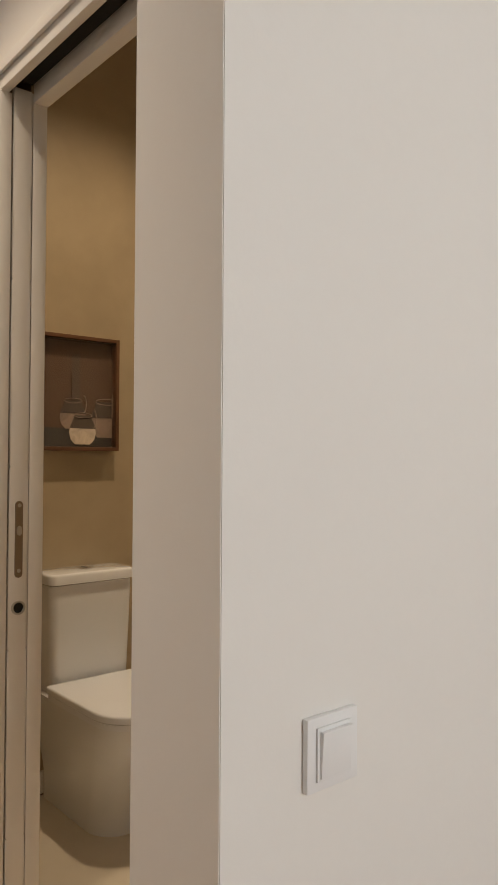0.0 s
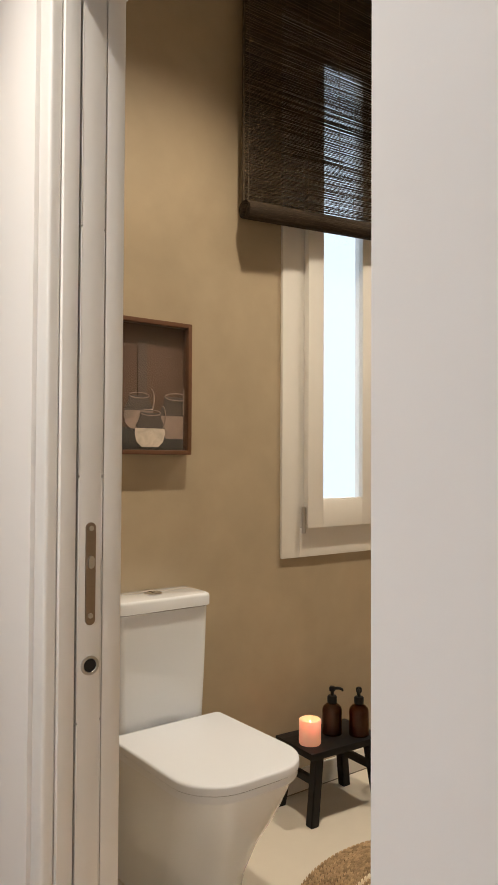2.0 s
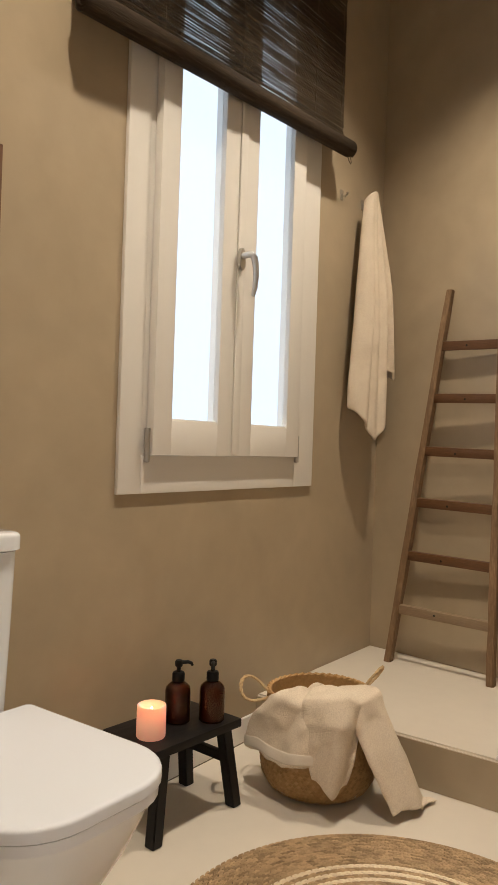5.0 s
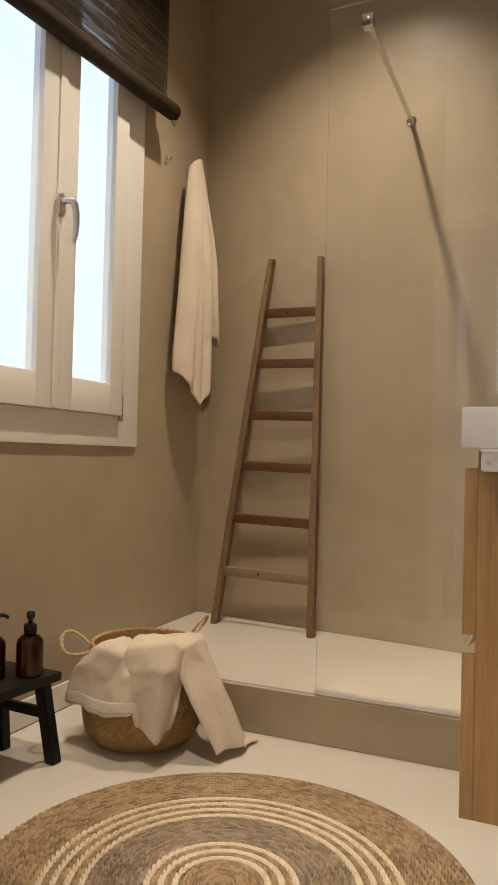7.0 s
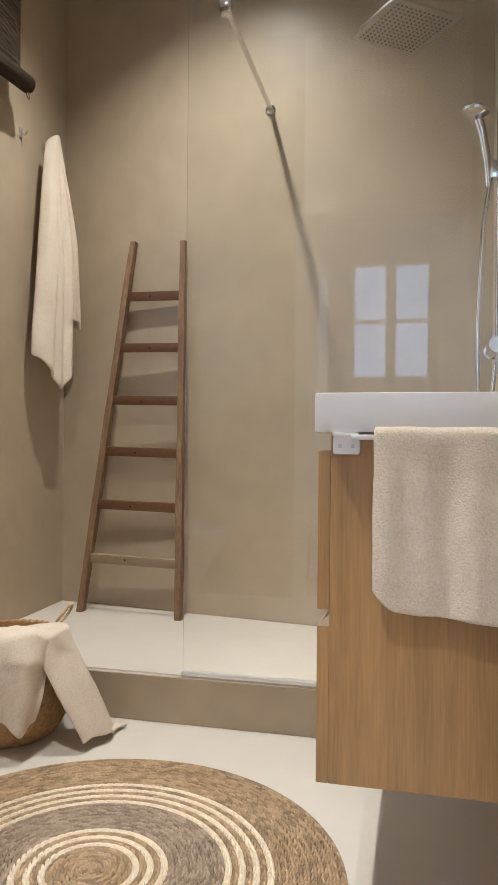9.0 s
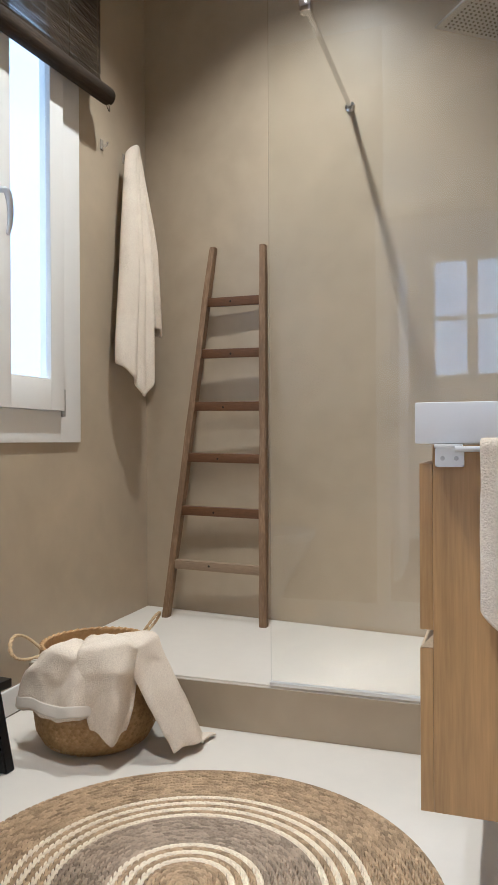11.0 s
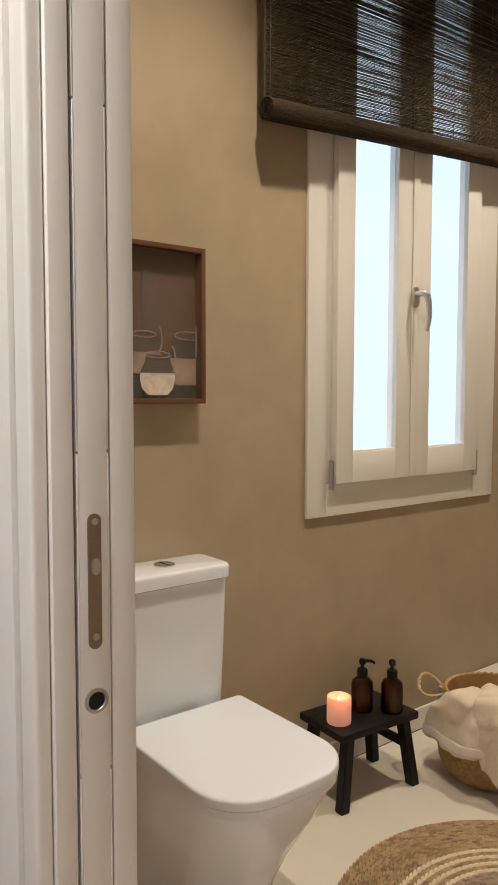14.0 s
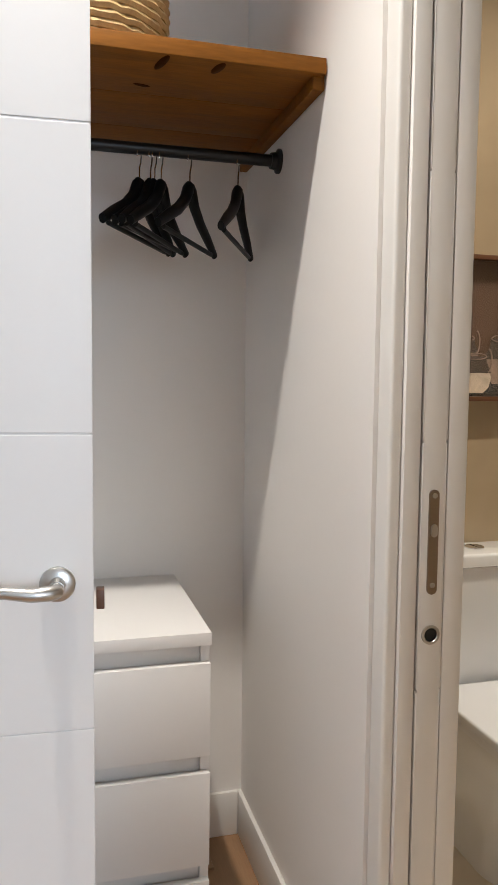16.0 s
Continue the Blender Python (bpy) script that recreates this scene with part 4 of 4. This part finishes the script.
def shower_set():
    t = thing("rain_shower", "chrome shower rail with square rain head and hand shower", "shower")
    cx, cy, z = 2.940, 1.121, 2.098
    bm = turned(box(-0.117, 0.117, -0.117, 0.117, 0, 0.010, 0.004), pose(cx, cy, z, 0, 0, 38))
    h = part("rain_head", bm, M_STEEL, t, "square steel rain head")
    noz = lathe([(0.0032, 0), (0.0032, 0.0025), (0.0, 0.003)], 8)
    me = meshed("nozzle", noz, M_SHADOWGAP, 40)
    for i in range(13):
        for j in range(13):
            o = new("nozzle", me)
            o.parent = h
            p = pose(cx, cy, z, 180, 0, 38) @ Vector(((i - 6) * 0.0158, (j - 6) * 0.0158, -0.0005))
            o.matrix_basis = pose(p.x, p.y, p.z, 180)
    part("swivel", lathe([(0.012, 0), (0.014, 0.006), (0.012, 0.02), (0.010, 0.034)], 18), M_CHROME, t, at=pose(cx, cy, z + 0.010))
    rx, ry = 2.925, 0.845
    part("riser", tube([(rx, ry, 1.05), (rx, ry, 2.20), (rx - 0.01, ry + 0.012, 2.235), (rx - 0.03, ry + 0.04, 2.25), (cx + 0.02, cy - 0.025, 2.25), (cx + 0.005, cy - 0.006, 2.235), (cx, cy, 2.20), (cx, cy, z + 0.03)], 0.010, 14), M_CHROME, t)
    for z2 in (1.12, 2.05):
        part("wall_bracket", tube([(rx, ry, z2), (rx, YS, z2)], 0.011, 12), M_CHROME, t)
    part("mixer_bar", tube([(rx - 0.085, ry + 0.012, 1.13), (rx + 0.075, ry + 0.012, 1.13)], 0.021, 16), M_CHROME, t)
    for s in (-1, 1):
        part("mixer_knob", tube([(rx + s * 0.078, ry + 0.012, 1.13), (rx + s * 0.108, ry + 0.012, 1.13)], 0.024, 16), M_CHROME, t)
    part("slider", box(rx - 0.02, rx + 0.02, ry - 0.02, ry + 0.03, 1.62, 1.675, 0.008), M_CHROME, t)
    hx, hy = rx - 0.005, ry + 0.050
    part("hand_shower_handle", tube([(rx, ry + 0.03, 1.60), (rx - 0.004, ry + 0.035, 1.67), (hx + 0.01, hy, 1.765), (hx, hy + 0.012, 1.80)], [0.010, 0.012, 0.013, 0.014], 14), M_CHROME, t)
    part("hand_shower_head", turned(lathe([(0.010, 0.0), (0.038, 0.004), (0.041, 0.010), (0.036, 0.019), (0.014, 0.026)], 26), look((hx - 0.008, hy + 0.022, 1.805), (hx + 0.03, hy - 0.02, 2.0)) @ pose(0, 0, 0, 180)), M_CHROME, t, "round chrome spray head")
    hose = [(rx, ry + 0.03, 1.60), (rx - 0.005, ry + 0.045, 1.5), (rx - 0.03, ry + 0.06, 1.2), (rx - 0.04, ry + 0.06, 0.85), (rx - 0.02, ry + 0.05, 0.72), (rx, ry + 0.03, 0.85), (rx, ry + 0.01, 1.08)]
    part("hose", tube(hose, 0.007, 10), M_CHROME, t)


shower_glass()
shower_set()


# ---- vanity ----
def vanity():
    t = thing("vanity_unit", "wall-hung oak vanity cabinet with two drawers", "vanity")
    x0, x1, yb, yf = 1.868, 2.62, YS, 1.200
    part("body", box(x0, x1, yb, yf, 0.312, 0.862, 0.001), M_OAK, t)
    part("end_panel", box(x0 - 0.018, x0 - 0.0005, yb, yf + 0.0003, 0.306, 0.866, 0.0012), M_OAK, t, "oak end panel with upright grain")
    for a, b in ((0.306, 0.556), (0.584, 0.838)):
        d = part("drawer_front", box(x0 - 0.018, x1, yf + 0.0004, yf + 0.020, a, b, 0.0012), M_OAK, t)
    g = prism([(yf + 0.0194, 0.5565), (yf + 0.0006, 0.5765), (yf + 0.0006, 0.5565)], 0.0, x1 - x0 + 0.016, 0.0006)
    part("grip_rail", turned(g, Matrix(((0, 0, 1, x0 - 0.017), (1, 0, 0, 0), (0, 1, 0, 0), (0, 0, 0, 1)))), M_PALEOAK, t, "pale bevelled grip edge")
    b = thing("wash_basin", "white rectangular ceramic basin on the vanity", "basin")
    bm = box(x0 - 0.024, x1 + 0.01, yb, yf + 0.026, 0.868, 0.931, 0.004)
    top = [f for f in bm.faces if f.normal.z > 0.9 and f.calc_area() > 0.05]
    r = bmesh.ops.inset_individual(bm, faces=top, thickness=0.025)
    bmesh.ops.translate(bm, verts=list({v for f in top for v in f.verts}), vec=(0, 0, -0.045))
    part("bowl", bm, M_BASIN, b)
    part("drain", turned(lathe([(0.032, 0), (0.032, 0.003), (0.026, 0.005), (0.004, 0.0055)], 24), pose((x0 + x1) / 2, (yb + yf) / 2, 0.886)), M_CHROME, b, "chrome drain cover")
    k = thing("towel_rail", "white side-mounted towel rail on the vanity", "towel rail")
    bm = turned(prism(rounded(-0.021, 0.021, -0.016, 0.016, (0.007, 0.007, 0.003, 0.003), 6), 0, 0.010, 0.002), pose(x0 - 0.0185, 1.1745, 0.849, 90, 0, -90))
    p = part("bracket", bm, M_SWITCH, k, "white bracket with two screws")
    for s in (-0.010, 0.010):
        part("screw", turned(lathe([(0.0034, 0), (0.0034, 0.0012), (0.0, 0.0006)], 12), pose(x0 - 0.0285, 1.1745 + s, 0.846, 0, -90)), M_STEEL, p)
    part("lip", box(x0 - 0.040, x0 - 0.019, 1.155, 1.196, 0.862, 0.8675, 0.002), M_SWITCH, k)
    part("bar", tube([(x0 - 0.045, 1.165, 0.860), (x0 - 0.045, 0.84, 0.860)], 0.0042, 12), M_SWITCH, k)
    tw = thing("hand_towel", "cream terry hand towel over the vanity rail", "towel")
    grid = []
    for j in range(40):
        s = j / 39
        row = []
        for i in range(34):
            u = i / 33
            y = 1.130 - 0.295 * u
            ripple = 0.010 * math.sin(u * 13 + 0.5) + 0.006 * math.sin(u * 29)
            if s < 0.14:
                a = math.pi * s / 0.14
                x, z = x0 - 0.045 + 0.017 * math.cos(a), 0.860 + 0.012 * math.sin(a)
            else:
                q = (s - 0.14) / 0.86
                z = 0.860 - 0.264 * q - 0.022 * q * u + (0.030 * max(0, 1 - u / 0.14) ** 2 * q)
                x = x0 - 0.062 - (0.004 + 0.6 * ripple) * min(1, q * 3) + 0.008 * q
            row.append((x, y, z))
        grid.append(row)
    cloth("towel_sheet", grid, M_TOWEL, tw, thick=0.010, rough=0.0010)


vanity()


# ---- skirtings, switch ----
def skirting(name, bm):
    part(name, bm, M_TRIM, None, "white painted skirting board", category="baseboard", kind="structure")


skirting("baseboard_1", box(0.98, STEP_X - 0.005, YN - 0.012, YN, 0.004, 0.085, 0.003))
part("floor_joint", box(0.98, STEP_X - 0.005, YN - 0.0105, YN, 0, 0.004), M_SHADOWGAP, None, "dark joint under the skirting board", category="trim", kind="structure")
skirting("baseboard_2", box(0.788, 0.80, 1.745, YN - 0.012, -0.004, 0.125, 0.003))
skirting("baseboard_3", box(-1.2, 0.788, YN - 0.024, YN - 0.012, -0.004, 0.125, 0.003))


def switch():
    t = thing("light_switch", "white square rocker light switch on the wall", "light switch", at=(0.821, 0.645, 0.890))
    h = 0.0425
    part("plate", box(-h, h, -0.009, 0, -h, h, 0.003), M_SWITCH, t)
    part("inner_frame", box(-0.029, 0.029, -0.012, -0.0085, -0.031, 0.031, 0.002), M_SWITCH, t)
    part("rocker", turned(box(-0.025, 0.025, -0.006, 0.0, -0.027, 0.027, 0.0015), pose(0, -0.010, 0, 4)), M_SWITCH, t)


switch()


# ---- closet ----
def closet_shelf():
    t = thing("closet_shelf", "stained pine shelf board in the closet", "shelf")
    for a, b in ((1.985, 2.187), (2.188, 2.39), (2.391, YN - 0.014)):
        part("board", box(-1.0, 0.797, a, b, 1.893, 1.923, 0.002), M_SHELF, t)
    knot = material("pine_knot", (0.045, 0.014, 0.002, 1), 0.6, spec=0.05, var=0.3, scale=30, bump=0.1)
    for x, y, w, l in ((0.484, 2.025, 0.009, 0.036), (0.591, 2.020, 0.010, 0.028), (0.30, 2.21, 0.02, 0.007), (0.46, 2.14, 0.018, 0.006)):
        part("knot", turned(lathe([(1, 0), (0.85, 0.0012), (0.0, 0.0014)], 18), pose(x, y, 1.8932, 180, 0, 12) @ Matrix.Diagonal((w, l, 1, 1))), knot, t, "dark pine knot")
    part("side_batten", box(0.775, 0.7985, 2.0, YN - 0.014, 1.868, 1.895, 0.002), M_SHELF, t)
    r = thing("clothes_rail", "black metal closet rail", "clothes rail")
    part("bar", tube([(-1.0, 2.292, 1.815), (0.797, 2.292, 1.815)], 0.0135, 18), M_BLACKMETAL, r)
    part("flange", turned(lathe([(0.028, 0), (0.028, 0.006), (0.02, 0.010), (0.018, 0.022)], 24), pose(0.7995, 2.292, 1.815, 0, -90)), M_BLACKMETAL, r)


closet_shelf()


def hanger():
    t = thing("clothes_hanger", "black wooden clothes hanger on the rail", "hanger", "hangers on the closet rail")
    # lies in the yz plane through the origin, hung at the rail's top
    hookp = [(0, 0.013 * math.cos(a) + 0.0, 0.013 * math.sin(a)) for a in [radians(200 - 24 * k) for k in range(9)]]
    hookp += [(0, 0.010, -0.012), (0, 0.002, -0.026), (0, 0, -0.07)]
    part("hook", tube(hookp, 0.0018, 8), M_CHROME, t, "thin steel hook")
    for s in (-1, 1):
        pts = [(0, 0, -0.060), (0, s * 0.012, -0.070), (0, s * 0.036, -0.098), (0, s * 0.08, -0.126), (0, s * 0.14, -0.152), (0, s * 0.20, -0.180)]
        bm = tube(pts, [0.015, 0.017, 0.015, 0.014, 0.013, 0.010], 12)
        part("shoulder", turned(bm, Matrix.Diagonal((0.75, 1, 1, 1))), M_BLACKPLASTIC, t)
    part("trouser_bar", tube([(0, -0.175, -0.166), (0, -0.17, -0.182), (0, 0.17, -0.182), (0, 0.175, -0.166)], 0.0055, 10), M_BLACKPLASTIC, t)
    return t


_h = hanger()
_h.matrix_world = pose(0.700, 2.292, 1.800, 0, 0, -24)
for x, a in ((0.587, -29), (0.522, -26), (0.507, -31), (0.498, -24), (0.473, -28)):
    copy_thing(_h, pose(x, 2.292, 1.800, 0, 0, a))


def dresser():
    t = thing("dresser", "white three-drawer chest in the closet", "dresser", at=(0.602, 2.095, 0))
    w, d, h = 0.80, 0.48, 0.770
    part("top", box(-w, 0, 0.0, d + 0.011, h - 0.028, h, 0.0015), M_FURNITURE, t)
    part("side", box(-0.020, -0.0005, 0.018, d, 0.0, h - 0.0305, 0.001), M_FURNITURE, t)
    part("side", box(-w, -w + 0.020, 0.018, d, 0.0, h - 0.0305, 0.001), M_FURNITURE, t)
    part("carcass", box(-w + 0.0205, -0.0205, 0.03, d, 0.03, h - 0.031), M_FURNITURE, t)
    for a, b in ((0.498, 0.703), (0.252, 0.460), (0.02, 0.216)):
        part("drawer_front", box(-w + 0.002, -0.002, 0.0, 0.018, a, b, 0.0015), M_FURNITURE, t)


dresser()


def closet_basket():
    t = thing("shelf_basket", "round straw basket on the closet shelf", "basket", at=(0.36, 2.20, 1.925))
    straw = material("pale_straw", (0.42, 0.29, 0.12, 1), 0.7, var=0.2, scale=20, grain=0.25, gscale=120, bump=0.5, bscale=90, dist=0.003)
    rows = 18
    for i in range(rows):
        z = 0.008 + i * 0.0155
        r = 0.120 + 0.035 * math.sin(math.pi * min(1, z / 0.30 + 0.12))
        pts = [(r * math.cos(a) + 0.002 * math.cos(a * 17 + i), r * math.sin(a) + 0.002 * math.sin(a * 17 + i), z + 0.0015 * math.sin(a * 23 + i * 2)) for a in [2 * math.pi * k / 72 for k in range(72)]]
        part("straw_coil", tube(pts, 0.0092, 6, closed=True), straw, t)
    part("bottom", lathe([(0.0, 0.0), (0.125, 0.0), (0.125, 0.008), (0.0, 0.008)], 32), straw, t)


closet_basket()


def hall_door():
    t = thing("door_2", "white panelled door with a satin lever handle", "door", kind="structure", at=(0.335, 1.700, 0), rz=-3)
    bm = bmesh.new()
    cuts = [0.006, 0.33, 0.775, 1.221, 1.663, 2.05]
    for a, b in zip(cuts, cuts[1:]):
        box(-0.82, 0, 0, 0.038, a + 0.0012, b - 0.0012, 0.0015, bm=bm)
    box(-0.818, -0.002, 0.0025, 0.0355, 0.01, 2.045, bm=bm)
    part("door_leaf", bm, M_FURNITURE, t, smooth=None)
    r = part("rose", turned(lathe([(0.026, 0), (0.026, 0.006), (0.023, 0.009), (0.012, 0.010), (0.011, 0.03)], 28), pose(-0.052, 0, 1.0, 90)), M_STEEL, t, "round satin rose")
    part("lever", tube([(-0.052, -0.022, 1.0), (-0.052, -0.045, 1.0), (-0.062, -0.052, 1.0), (-0.085, -0.054, 0.999), (-0.12, -0.054, 1.004), (-0.165, -0.052, 1.002)], [0.010, 0.0105, 0.011, 0.010, 0.009, 0.007], 14), M_STEEL, r)
    part("strike", box(0.004, 0.016, 0.010, 0.030, 0.955, 0.985, 0.001), M_FRAME, t, "small dark catch")


hall_door()


# ---- bedroom window ----
def bedroom_window():
    t = thing("window_2", "white four-pane bedroom window", "window", kind="structure")
    y0, y1, z0, z1 = 0.95, 1.74, 1.38, 2.52
    bm = bmesh.new()
    for a, b in ((y0, y0 + 0.07), (1.30, 1.39), (y1 - 0.07, y1)):
        box(-1.85, -1.79, a, b, z0, z1, 0.004, bm=bm)
    for a, b in ((z0, z0 + 0.07), (1.93, 1.965), (z1 - 0.07, z1)):
        box(-1.845, -1.795, y0, y1, a, b, 0.003, bm=bm)
    part("window_frame", bm, M_TRIM, t)
    for ya, yb in ((y0 + 0.06, 1.305), (1.385, y1 - 0.06)):
        g = part("pane", box(-1.822, -1.818, ya, yb, z0 + 0.06, z1 - 0.06), M_GLASS, t)
        g.visible_shadow = False


bedroom_window()
part("bedroom_backdrop", box(-2.5, -2.49, -0.2, 2.8, 0.3, 3.4), M_DAYROOM, None, "plain bright daylight outside the window", category="backdrop", kind="backdrop")


# ---- floor boards of the hall ----
_boards = bpy.data.objects["floor_hall"]
_me = meshed("plank", box(-0.55, 0.55, -0.0635, 0.0635, -0.008, 0, 0.0012, 1), M_WOODFLOOR, None)
_rng = random.Random(8)
for r in range(14):
    y = 2.5 - 0.1285 * r
    x = 0.80 - 0.55 - _rng.uniform(0, 0.5)
    for k in range(2):
        o = new("plank", _me)
        o.parent = _boards
        o.matrix_basis = pose(x - 1.102 * k, y, 0.005)
